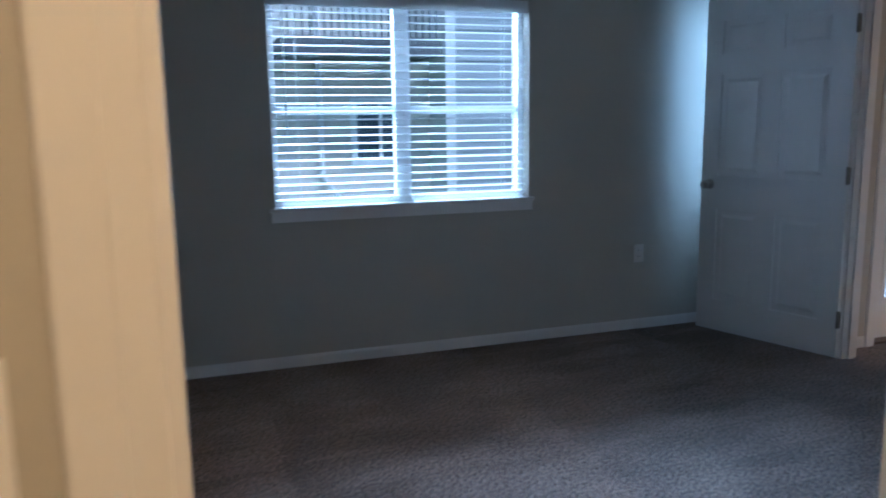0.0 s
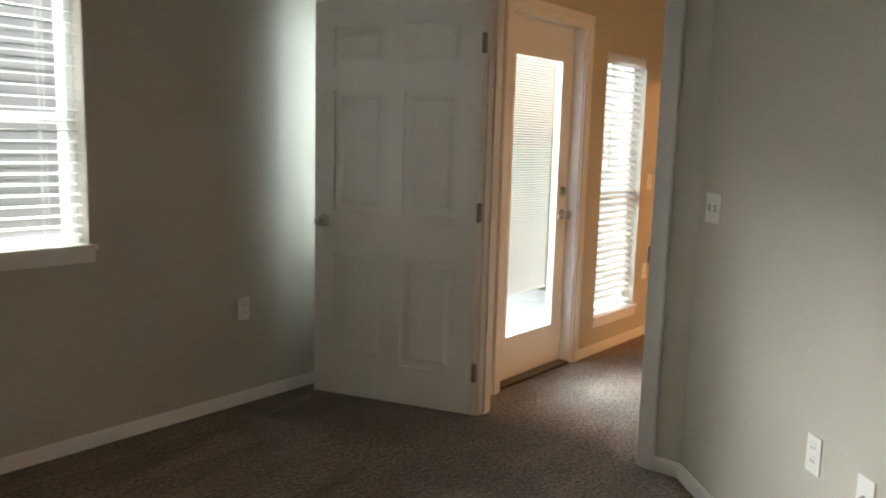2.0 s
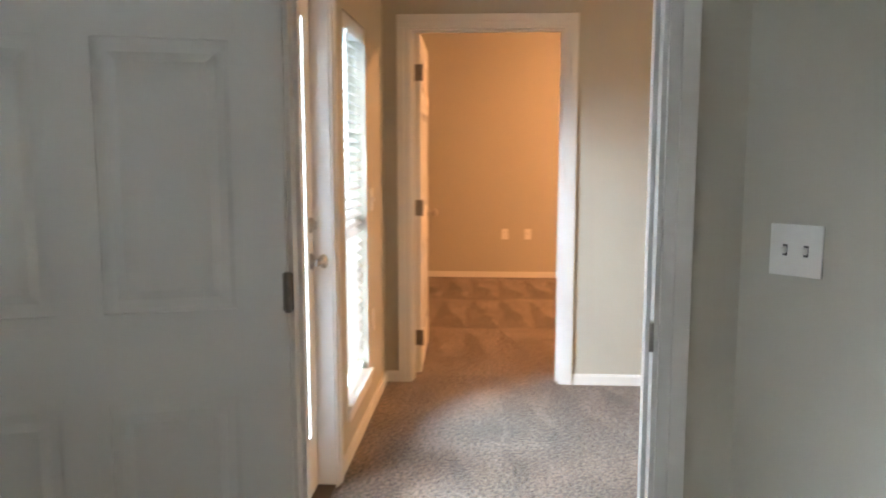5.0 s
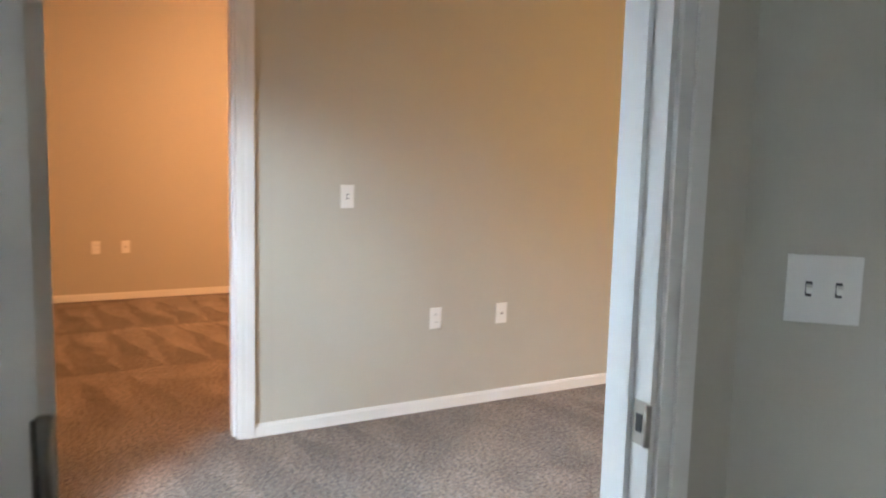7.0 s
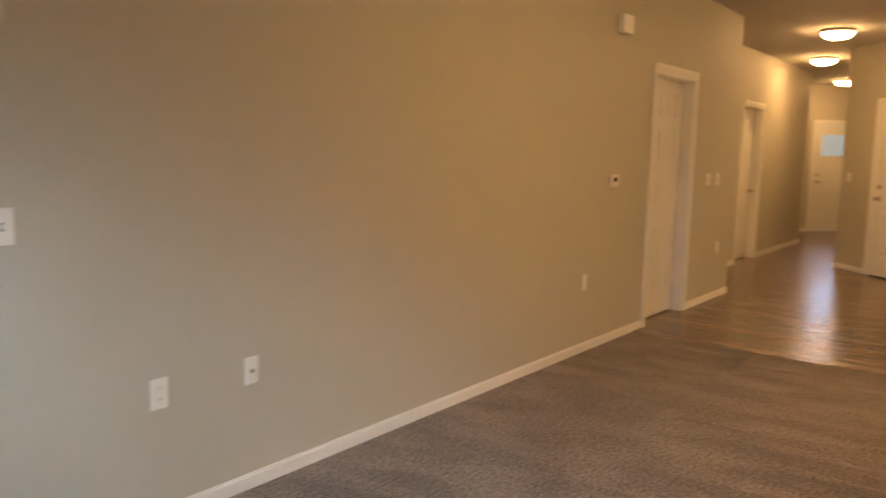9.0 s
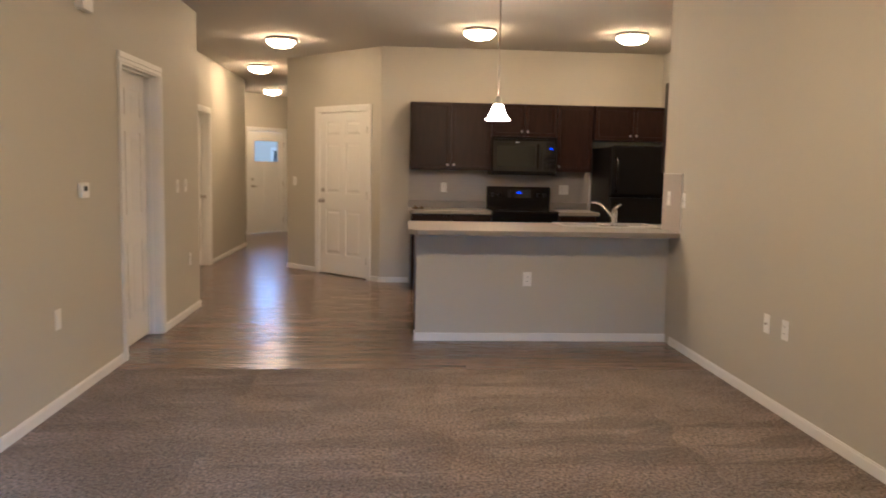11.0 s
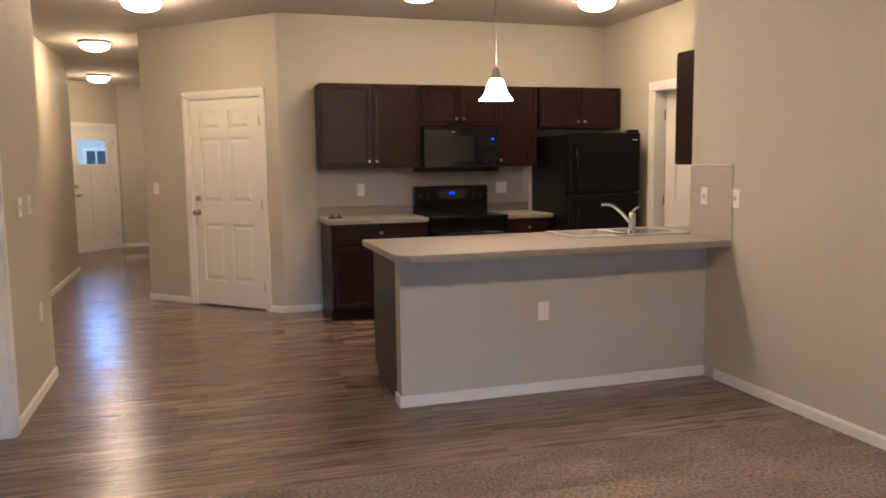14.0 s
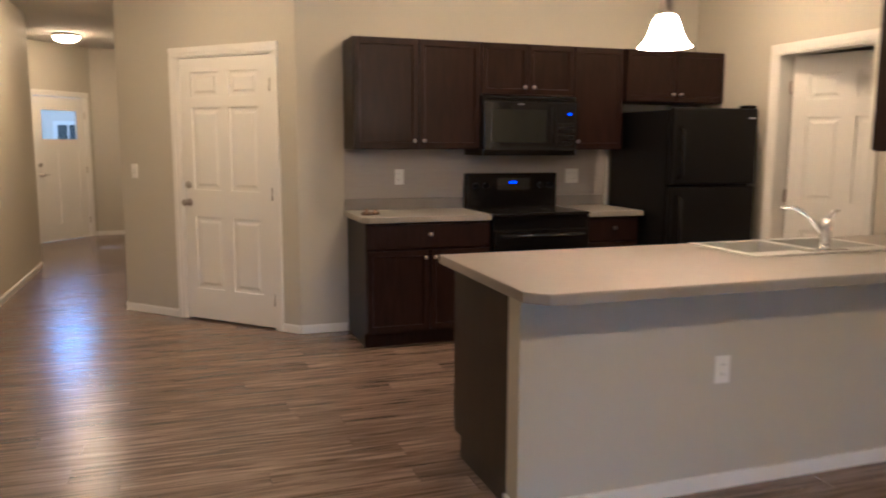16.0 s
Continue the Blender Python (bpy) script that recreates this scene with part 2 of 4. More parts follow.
def box(bm, x0, x1, y0, y1, z0, z1, bevel=0.0, m=None):
    g = bmesh.new()
    bmesh.ops.create_cube(g, size=1)
    for v in g.verts:
        v.co = Vector(((x0 + x1) / 2 + v.co.x * (x1 - x0), (y0 + y1) / 2 + v.co.y * (y1 - y0), (z0 + z1) / 2 + v.co.z * (z1 - z0)))
    if bevel:
        bmesh.ops.bevel(g, geom=g.edges[:], offset=bevel, segments=2, affect="EDGES", profile=0.6)
    merge(bm, g, m)
    return bm


def merge(bm, g, m=None):
    if m is not None:
        bmesh.ops.transform(g, matrix=m, verts=g.verts[:])
    table = {v: bm.verts.new(v.co) for v in g.verts}
    for f in g.faces:
        q = bm.faces.new([table[v] for v in f.verts])
        q.smooth = f.smooth
    g.free()


def lathe(bm, rings, seg=28, m=None, cap=True):
    """A turned shape round z from (radius, z) pairs."""
    g = bmesh.new()
    loops = []
    for r, z in rings:
        loops.append([g.verts.new((r * math.cos(2 * math.pi * i / seg), r * math.sin(2 * math.pi * i / seg), z)) for i in range(seg)])
    for a, b in zip(loops, loops[1:]):
        for i in range(seg):
            g.faces.new((a[i], a[(i + 1) % seg], b[(i + 1) % seg], b[i])).smooth = True
    if cap:
        g.faces.new(loops[0][::-1])
        g.faces.new(loops[-1])
    bmesh.ops.recalc_face_normals(g, faces=g.faces[:])
    merge(bm, g, m)
    return bm


def tube(bm, points, r, seg=12, m=None):
    """A round bar along a run of points; r is one radius or one for each point."""
    g = bmesh.new()
    pts = [Vector(p) for p in points]
    loops = []
    for i, p in enumerate(pts):
        d = (pts[min(i + 1, len(pts) - 1)] - pts[max(i - 1, 0)]).normalized()
        a = d.orthogonal() if abs(d.x) > 0.99 else d.cross(Vector((1, 0, 0)))
        a.normalize()
        b = d.cross(a)
        rr = r[i] if isinstance(r, (list, tuple)) else r
        loops.append([g.verts.new(p + rr * (math.cos(2 * math.pi * k / seg) * a + math.sin(2 * math.pi * k / seg) * b)) for k in range(seg)])
    for a, b in zip(loops, loops[1:]):
        for k in range(seg):
            g.faces.new((a[k], a[(k + 1) % seg], b[(k + 1) % seg], b[k])).smooth = True
    g.faces.new(loops[0][::-1])
    g.faces.new(loops[-1])
    bmesh.ops.recalc_face_normals(g, faces=g.faces[:])
    merge(bm, g, m)
    return bm


def mesh_of(name, bm, material):
    me = bpy.data.meshes.new(name)
    bm.normal_update()
    bm.to_mesh(me)
    bm.free()
    me.materials.append(material)
    return me


def part(name, bm, material, parent, label="", m=None):
    ob = new(name, mesh_of(name, bm, material) if isinstance(bm, bmesh.types.BMesh) else bm)
    ob.parent = parent
    if m is not None:
        ob.matrix_basis = m
    if label:
        ob["label"] = label
    return ob


def solid(name, bm, material, label="", category="", kind="", group="", m=None):
    ob = new(name, mesh_of(name, bm, material))
    if m is not None:
        ob.matrix_basis = m
    return tagged(ob, label, category, group, kind)


def empty(name, m=None, label="", category="", group="", kind=""):
    ob = new(name)
    ob.empty_display_size = 0.1
    if m is not None:
        ob.matrix_basis = m
    return tagged(ob, label, category, group, kind)


def along(p0, p1, z=0.0):
    """A frame at p0 whose x axis runs to p1; its y axis points to the left of that run."""
    return pose(p0[0], p0[1], z, 0, 0, math.degrees(math.atan2(p1[1] - p0[1], p1[0] - p0[0])))


H = 2.80


def wall(name, p0, p1, thick, openings=(), z0=-0.02, z1=H, material=None, base=(), base_side=0, label="greige painted drywall wall"):
    """A wall whose visible face runs from p0 to p1; thick > 0 grows to the left. openings: (start, end, bottom, top)."""
    m = along(p0, p1)
    length = math.hypot(p1[0] - p0[0], p1[1] - p0[1])
    ya, yb = min(0, thick), max(0, thick)
    bm = bmesh.new()
    s = 0.0
    for a, b, lo, hi in sorted(openings):
        if a > s:
            box(bm, s, a, ya, yb, z0, z1)
        if lo > z0 + 0.03:
            box(bm, a, b, ya, yb, z0, lo)
        if hi < z1:
            box(bm, a, b, ya, yb, hi, z1)
        s = b
    if s < length:
        box(bm, s, length, ya, yb, z0, z1)
    solid(name, bm, material or PAINT, label, "wall", "structure", m=m)
    for a, b in base:
        bb = bmesh.new()
        y = -1 if thick > 0 else 1
        box(bb, a, b, min(0, y * 0.013), max(0, y * 0.013), 0, 0.054)
        box(bb, a, b, min(0, y * 0.008), max(0, y * 0.008), 0.054, 0.064)
        solid("baseboard", bb, WHITE, "white painted baseboard along the wall", "baseboard", "structure", m=m)
    return m, length


def casing(parent, m, a, b, top, y, out, w=0.07):
    """Door casing on one face of a wall; out is +1 or -1, the side it stands proud on."""
    def strip(x0, x1, z0, z1):
        bm = bmesh.new()
        box(bm, x0, x1, min(y, y + out * 0.012), max(y, y + out * 0.012), z0, z1, 0.002)
        if z1 - z0 > x1 - x0:
            c = 0.6 if x0 < a else 0.4
            xm = x0 + (x1 - x0) * c
            lo, hi = (x0 + 0.003, xm) if x0 < a else (xm, x1 - 0.003)
            box(bm, lo, hi, min(y + out * 0.012, y + out * 0.019), max(y + out * 0.012, y + out * 0.019), z0, z1 - 0.003, 0.002)
        else:
            box(bm, x0 + 0.003, x1 - 0.003, min(y + out * 0.012, y + out * 0.019), max(y + out * 0.012, y + out * 0.019), z0 + 0.4 * (z1 - z0), z1 - 0.003, 0.002)
        part("casing", bm, WHITE, parent, m=m)
    strip(a - w + 0.006, a + 0.006, 0, top - 0.006)
    strip(b - 0.006, b + w - 0.006, 0, top - 0.006)
    strip(a - w + 0.006, b + w - 0.006, top - 0.006, top + w - 0.006)


def jambs(parent, m, a, b, top, y0, y1, stop=None):
    for x0, x1, z0, z1 in ((a, a + 0.018, 0, top - 0.018), (b - 0.018, b, 0, top - 0.018), (a, b, top - 0.018, top)):
        bm = bmesh.new()
        box(bm, x0, x1, y0 - 0.002, y1 + 0.002, z0, z1)
        if stop is not None:
            if z1 - z0 > 1:
                q = (x1, x1 + 0.011) if x0 == a else (x0 - 0.011, x0)
                box(bm, q[0], q[1], stop - 0.017, stop + 0.017, z0, z1 - 0.011)
            else:
                box(bm, a + 0.018, b - 0.018, stop - 0.017, stop + 0.017, z0 - 0.011, z0)
        part("jamb", bm, WHITE, parent, m=m)


PANELS_SECURE = ((1.745, 1.935), (1.03, 1.665), (0.245, 0.82))
PANELS6 = ((1.72, 1.915), (0.985, 1.60), (0.20, 0.775))


def panel_mesh(w, h, t):
    bm = bmesh.new()
    for s in (-1, 1):
        vs = []
        for ins, d in ((0.0, 0.2), (0.012, 0.16), (0.03, 0.2), (0.05, 0.44)):
            vs.append([bm.verts.new((x, s * t * d, z)) for x, z in ((ins, ins), (w - ins, ins), (w - ins, h - ins), (ins, h - ins))])
        for p, q in zip(vs, vs[1:]):
            for i in range(4):
                bm.faces.new((p[i], p[(i + 1) % 4], q[(i + 1) % 4], q[i]))
        bm.faces.new(vs[-1])
    bmesh.ops.recalc_face_normals(bm, faces=bm.faces[:])
    return bm


def lever_or_knob(parent, x, z, t, faces=(-1, 1), dead=False, lever=0):
    for s in faces:
        turn = pose(x, s * t / 2, z, -90 * s, 0, 0)
        kb = bmesh.new()
        lathe(kb, ((0.032, 0), (0.032, 0.006), (0.026, 0.012), (0.011, 0.016), (0.011, 0.034), (0.022, 0.040), (0.028, 0.052), (0.025, 0.064), (0.012, 0.070)), 24)
        if lever:
            tube(kb, ((0, 0, 0.045), (lever * 0.05, 0, 0.05), (lever * 0.105, 0, 0.047)), (0.011, 0.009, 0.007))
        part("knob", kb, NICKEL, parent, "brushed nickel door knob", turn)
        if dead:
            db = bmesh.new()
            lathe(db, ((0.03, 0), (0.03, 0.01), (0.022, 0.018), (0.004, 0.018)), 24)
            box(db, -0.004, 0.004, -0.016, 0.016, 0.018, 0.03, 0.001)
            part("deadbolt", db, NICKEL, parent, "brushed nickel deadbolt turn", pose(x, s * t / 2, z + 0.14, -90 * s, 0, 0))


def leaf6(parent, m, w, h=2.045, t=0.035, knob=0.93, dead=False, hinge_face=1, lever=0, panels=PANELS6):
    """A six-panel leaf hinged at its x = 0."""
    st, mid = 0.115, 0.10
    pw = (w - 2 * st - mid) / 2
    bm = bmesh.new()
    cuts = [0.0]
    for lo, hi in reversed(panels):
        cuts += [lo, hi]
    cuts.append(h)
    box(bm, 0, st, -t / 2, t / 2, 0, h)
    box(bm, w - st, w, -t / 2, t / 2, 0, h)
    for lo, hi in zip(cuts[::2], cuts[1::2]):
        box(bm, st, w - st, -t / 2, t / 2, lo, hi)
    for lo, hi in panels:
        box(bm, st + pw, st + pw + mid, -t / 2, t / 2, lo, hi)
    lf = part("leaf", bm, WHITE, parent, "white six-panel door leaf", m)
    for lo, hi in panels:
        me = mesh_of("panel", panel_mesh(pw, hi - lo, t), WHITE)
        for x in (st, st + pw + mid):
            part("panel", me, None, lf, m=pose(x, 0, lo))
    lever_or_knob(lf, w - 0.06, knob, t, dead=dead, lever=lever)
    hm = bmesh.new()
    lathe(hm, ((0.008, -0.048), (0.008, 0.048)), 12)
    box(hm, -0.013, 0.012, -0.002, 0.002, -0.045, 0.045, 0, pose(0, -hinge_face * 0.007, 0))
    hme = mesh_of("hinge", hm, HINGE)
    for z in (0.22, 1.02, 1.82):
        part("hinge", hme, None, lf, "satin nickel hinge", pose(-0.004, hinge_face * (t / 2 + 0.006), z))
    return lf


def plate(m, kind="outlet", gangs=1, label="", group=""):
    """A wall plate whose back lies on local y = 0 and whose front looks to -y."""
    w = 0.07 + 0.046 * (gangs - 1)
    th = empty("wall_outlet" if kind != "switch" else "light_switch", m, label or ("white plastic outlet plate on greige wall" if kind != "switch" else "white toggle light switch plate on greige wall"), "outlet" if kind != "switch" else "switch", group)
    bm = bmesh.new()
    box(bm, -w / 2, w / 2, -0.006, 0, -0.0575, 0.0575, 0.0025)
    part("plate", bm, PLASTIC, th)
    for g in range(gangs):
        x = (g - (gangs - 1) / 2) * 0.046
        if kind == "switch":
            sb = bmesh.new()
            box(sb, x - 0.005, x + 0.005, -0.0075, -0.004, -0.0125, 0.0125)
            part("slot", sb, SLOT, th)
            tb = bmesh.new()
            box(tb, -0.004, 0.004, -0.012, 0, -0.006, 0.006, 0.001, pose(x, -0.006, 0.003, 25, 0, 0))
            part("toggle", tb, PLASTIC, th)
        elif kind == "outlet":
            for z in (0.02, -0.02):
                rb = bmesh.new()
                box(rb, x - 0.0165, x + 0.0165, -0.0075, -0.004, z - 0.0135, z + 0.0135, 0.001)
                part("receptacle", rb, PLASTIC, th)
                sb = bmesh.new()
                box(sb, x - 0.0075, x - 0.0055, -0.0083, -0.006, z - 0.004, z + 0.006)
                box(sb, x + 0.0055, x + 0.0075, -0.0083, -0.006, z - 0.004, z + 0.006)
                part("slot", sb, SLOT, th)
        elif kind == "cable":
            cb = bmesh.new()
            lathe(cb, ((0.008, 0), (0.008, 0.004), (0.005, 0.004), (0.005, 0.012)), 12, pose(x, -0.006, 0, 90, 0, 0))
            part("connector", cb, NICKEL, th)
        for z in ((0.03, -0.03) if kind != "outlet" else (0,)):
            wb = bmesh.new()
            lathe(wb, ((0.003, 0), (0.003, 0.001)), 8, pose(x, -0.006, z, 90, 0, 0))
            part("screw", wb, PLASTIC, th)
    return th

# ---- structure ----
D45 = (2.69, 1.485), (4.135, 2.93)
m_long, _ = wall("wall_living_long", (0, 0.24), (0, 8.87), 0.14, ((0.145, 1.045, 0, 2.075), (6.52, 7.37, 0, 2.075)), base=((0, 0.08), (1.108, 6.457), (7.433, 8.63)))
wall("wall_hall_return", (-0.14, 8.87), (-0.62, 8.87), 0.12, base=((-0.12, 0.46),))
m_hall, _ = wall("wall_hall_west", (-0.62, 8.75), (-0.62, 14.6), 0.14, ((2.4, 3.25, 0, 2.075),), base=((0.14, 2.337), (3.313, 5.85)))
wall("wall_entry_return", (-0.76, 14.6), (-2.2, 14.6), 0.12)
FD0, FDD = Vector((-0.97, 16.95)), Vector((0.648, 0.761))
FA, FB = FD0 - 1.6 * FDD, FD0 + 1.03 * FDD
m_front, _ = wall("wall_entry_front", FA, FB, 0.14, ((1.58, 2.50, 0, 2.075),), base=((0, 1.51), (2.57, 2.63)))
wall("wall_entry_end", FB, (7.2, FB.y), 0.12, base=((0, 0.75),))
wall("wall_garage_east", (7.2, 17.85), (7.2, 10.68), 0.12)
wall("wall_closet_west", (-2.2, 4.12), (-2.2, 14.5), 0.12)
wall("wall_entry_west", (-2.2, 14.5), (-2.2, 16.0), 0.12)
wall("wall_hall_east", (0.45, 17.8), (0.45, 11.87), 0.12, base=((0, 5.93),))
m_ang, _ = wall("wall_angled", (0.45, 11.87), (1.72, 10.56), 0.12, ((0.665, 1.605, 0, 2.075),), base=((0, 0.6), (1.67, 1.82)))
wall("wall_kitchen_back", (1.72, 10.56), (7.2, 10.56), 0.12, base=((0, 0.35),))
m_kr, _ = wall("wall_kitchen_side", (5.11, 10.56), (5.11, 7.59), 0.12, ((0.96, 1.82, 0, 2.075),), base=((0, 0.89), (1.89, 2.3)))
wall("wall_kitchen_south", (5.11, 7.59), (4.24, 7.59), 0.12)
m_w, _ = wall("wall_living_east", (4.12, 7.59), (4.12, 3.085), 0.12, base=((0.3, 4.505),))
wall("wall_living_diagonal", (4.12, 3.085), (2.545, 1.51), 0.12, base=((0, 2.22),))
m_bd, _ = wall("wall_bedroom_door", (2.652, -0.61), (2.652, 1.53), 0.104, ((0.14, 0.70, 0.88, 2.04), (0.98, 1.88, 0, 2.075)), base=((0, 0.916), (1.944, 2.09)))
m_bn, _ = wall("wall_bedroom_north", (4.135, 2.93), (7.2, 2.93), 0.12, ((1.14, 2.0, 0, 2.075),), base=((0, 1.07), (2.07, 3.06)))
wall("wall_bedroom_east", (7.2, 5.3), (7.2, -0.77), 0.12, base=((2.4, 5.9),))
m_bs, _ = wall("wall_bedroom_south", (7.2, -0.61), (2.57, -0.61), 0.16, ((1.57, 3.08, 0.88, 2.04),), base=((0, 4.51),))
m_ls, _ = wall("wall_living_south", (2.57, 0.24), (-0.14, 0.24), 0.16, ((0.30, 1.09, 0, 2.075), (1.37, 1.94, 0.24, 1.96)), base=((0, 0.23), (1.157, 2.57)))
wall("wall_den_back", (-3.95, -0.6), (-3.95, 4.0), 0.12, base=((0, 4.6),))
wall("wall_den_north", (-3.95, 4.0), (-0.14, 4.0), 0.12, base=((0, 3.81),))
wall("wall_den_south", (-0.14, -0.6), (-3.95, -0.6), 0.16, base=((0, 3.81),))
wall("wall_den_east", (-0.14, 0.24), (-0.14, -0.76), -0.12)
wall("wall_bath_north", (4.24, 5.2), (7.2, 5.2), 0.12)
wall("wall_bath_west", (4.4, 3.05), (4.4, 5.2), 0.12)
wall("wall_laundry_east", (7.2, 10.7), (7.2, 7.47), 0.12)
wall("wall_laundry_south", (7.2, 7.59), (5.17, 7.59), 0.12)
bb = bmesh.new()
box(bb, -0.06, 2.04, -0.013, 0, 0, 0.054)
box(bb, -0.06, 2.04, -0.008, 0, 0.054, 0.064)
solid("baseboard", bb, WHITE, "white painted baseboard along the wall", "baseboard", "structure", m=along(*D45))

bm = bmesh.new()
box(bm, -4.1, 2.57, 0.08, 18.2, H, H + 0.1)
box(bm, 2.57, 7.35, -0.77, 18.2, H, H + 0.1)
box(bm, -4.1, -0.14, -0.77, 0.08, H, H + 0.1)
solid("ceiling", bm, CEIL, "off-white textured ceiling", "ceiling", "structure")

bm = bmesh.new()
box(bm, -4.1, 2.57, 0.08, 6.5, -0.06, 0.0)
box(bm, 2.57, 7.35, -0.77, 6.5, -0.06, 0.0)
box(bm, -4.1, -0.14, -0.77, 0.08, -0.06, 0.0)
solid("floor_carpet", bm, CARPET, "brown cut-pile carpet with vacuum marks", "carpet", "structure")

bm = bmesh.new()
box(bm, -2.3, 7.35, 6.5, 18.2, -0.06, -0.009)
wood = solid("floor_wood", bm, JOINT, "brown wood-look vinyl plank floor", "floor", "structure")

# ground and what stands outside
bm = bmesh.new()
box(bm, -400, 400, -400, 400, -0.45, -0.25)
solid("ground", bm, GRASS, "green lawn round the building", "ground", "structure")
bm = bmesh.new()
box(bm, -0.6, 2.55, -2.6, 0.06, -0.25, -0.03, 0.01)
solid("patio_slab", bm, CONCRETE, "pale concrete patio slab outside the glazed door", "patio", "structure")
bm = bmesh.new()
box(bm, -3.0, 3.0, 18.6, 22.0, -0.25, -0.05, 0.01)
solid("porch_slab", bm, CONCRETE, "pale concrete porch outside the entry door", "porch", "structure")


def lap_wall(parent, x0, x1, y, z0, z1, material, step=0.16):
    bm = bmesh.new()
    z = z0
    while z < z1:
        zt = min(z + step, z1)
        vs = [bm.verts.new(c) for c in ((x0, y + 0.02, z), (x1, y + 0.02, z), (x1, y, zt), (x0, y, zt), (x0, y - 0.1, z), (x1, y - 0.1, z), (x1, y - 0.1, zt), (x0, y - 0.1, zt))]
        for f in ((0, 1, 2, 3), (1, 5, 6, 2), (4, 0, 3, 7), (3, 2, 6, 7), (4, 5, 1, 0)):
            bm.faces.new([vs[i] for i in f])
        z = zt
    return part("siding_wall", bm, material, parent)


def house_window(parent, x0, x1, y, z0, z1):
    bm = bmesh.new()
    for a, b, c, d in ((x0 - 0.1, x0, z0 - 0.1, z1 + 0.1), (x1, x1 + 0.1, z0 - 0.1, z1 + 0.1), (x0, x1, z1, z1 + 0.1), (x0, x1, z0 - 0.1, z0), ((x0 + x1) / 2 - 0.025, (x0 + x1) / 2 + 0.025, z0, z1)):
        box(bm, a, b, y, y + 0.06, c, d)
    w = part("window", bm, TRIMOUT, parent)
    bm = bmesh.new()
    box(bm, x0, x1, y - 0.02, y + 0.03, z0, z1)
    part("pane", bm, OUTGLASS, w)


YH = -9.0
house = empty("apartment_building", pose(0, 0, 0), "cream and grey sided two-storey apartment building across the lawn", "building")
lap_wall(house, 2.0, 5.45, YH, -0.25, 6.0, SIDING)
lap_wall(house, 5.6, 6.6, YH + 0.8, -0.25, 6.0, SIDING2)
lap_wall(house, -3.0, 1.9, YH + 0.8, -0.25, 6.0, SIDING2)
lap_wall(house, 6.7, 14, YH, -0.25, 6.0, SIDING2)
for x0, x1, y in ((5.42, 5.62, YH + 0.85), (6.58, 6.74, YH + 0.85), (1.85, 2.02, YH + 0.85)):
    bm = bmesh.new()
    box(bm, x0, x1, YH - 0.1, y, -0.25, 6.0)
    part("corner_trim", bm, TRIMOUT, house)
house_window(house, 2.5, 3.3, YH + 0.02, 0.75, 1.65)
house_window(house, 2.7, 3.4, YH + 0.02, 3.2, 4.6)
house_window(house, 7.2, 8.1, YH + 0.02, 0.6, 1.9)
house_window(house, -1.0, 0.2, YH + 0.82, 0.8, 1.9)
bm = bmesh.new()
box(bm, 2.2, 4.6, YH, YH + 1.2, 2.35, 2.6)
part("balcony_floor", bm, ROOF, house, "dark balcony floor edge")
for i in range(22):
    bm = bmesh.new()
    box(bm, 2.25 + i * 0.107, 2.27 + i * 0.107, YH + 1.12, YH + 1.14, 2.6, 3.6)
    part("baluster", bm, ROOF, house)
bm = bmesh.new()
box(bm, 2.2, 4.6, YH + 1.10, YH + 1.16, 3.58, 3.63)
part("railing", bm, ROOF, house)
bm = bmesh.new()
tube(bm, ((3.9, YH + 0.08, 6.0), (3.9, YH + 0.08, 0.5), (3.6, YH + 0.3, 0.05)), 0.05)
part("downspout", bm, TRIMOUT, house)
bm = bmesh.new()
box(bm, -4.5, 15, YH - 6, YH + 1.2, 6.0, 6.25)
part("roof", bm, ROOF, house)
nb = empty("neighbour_house", None, "cream sided house with white window across from the entry", "building")
bm = bmesh.new()
for k in range(39):
    box(bm, -8, 8, 27.0 - 0.004 * (k % 2), 27.2, -0.25 + 0.16 * k, -0.09 + 0.16 * k)
part("wall", bm, SIDING, nb)
for x0 in (-2.1, 1.4):
    bm = bmesh.new()
    for a, b, c, e in ((x0, x0 + 0.1, 1.2, 1.95), (x0 + 0.6, x0 + 0.7, 1.2, 1.95), (x0 + 0.1, x0 + 0.6, 1.85, 1.95), (x0 + 0.1, x0 + 0.6, 1.2, 1.3), (x0 + 0.33, x0 + 0.37, 1.3, 1.85)):
        box(bm, a, b, 26.93, 26.99, c, e)
    wd = part("window", bm, TRIMOUT, nb)
    bm = bmesh.new()
    box(bm, x0 + 0.1, x0 + 0.6, 26.96, 26.99, 1.3, 1.85)
    part("pane", bm, OUTGLASS, wd)
bm = bmesh.new()
box(bm, -8.4, 8.4, 26.4, 31.0, 6.0, 6.2)
part("roof", bm, ROOF, nb)

# ---- doors ----
d = empty("door_1", None, "white six-panel bedroom door standing open", "door", kind="structure")
casing(d, m_bd, 0.98, 1.88, 2.075, 0.0, -1)
casing(d, m_bd, 0.98, 1.88, 2.075, 0.104, 1)
jambs(d, m_bd, 0.98, 1.88, 2.075, 0, 0.104, 0.056)
leaf6(d, along((2.676, 0.374), (2.957, -0.50), 0.012), 0.91, hinge_face=1)
bm = bmesh.new()
box(bm, 1.8595, 1.862, 0.004, 0.034, 0.888, 0.962, 0.0008)
part("strike_plate", bm, NICKEL, d, "satin nickel strike plate", m_bd)
bm = bmesh.new()
box(bm, 1.858, 1.8596, 0.012, 0.026, 0.91, 0.94)
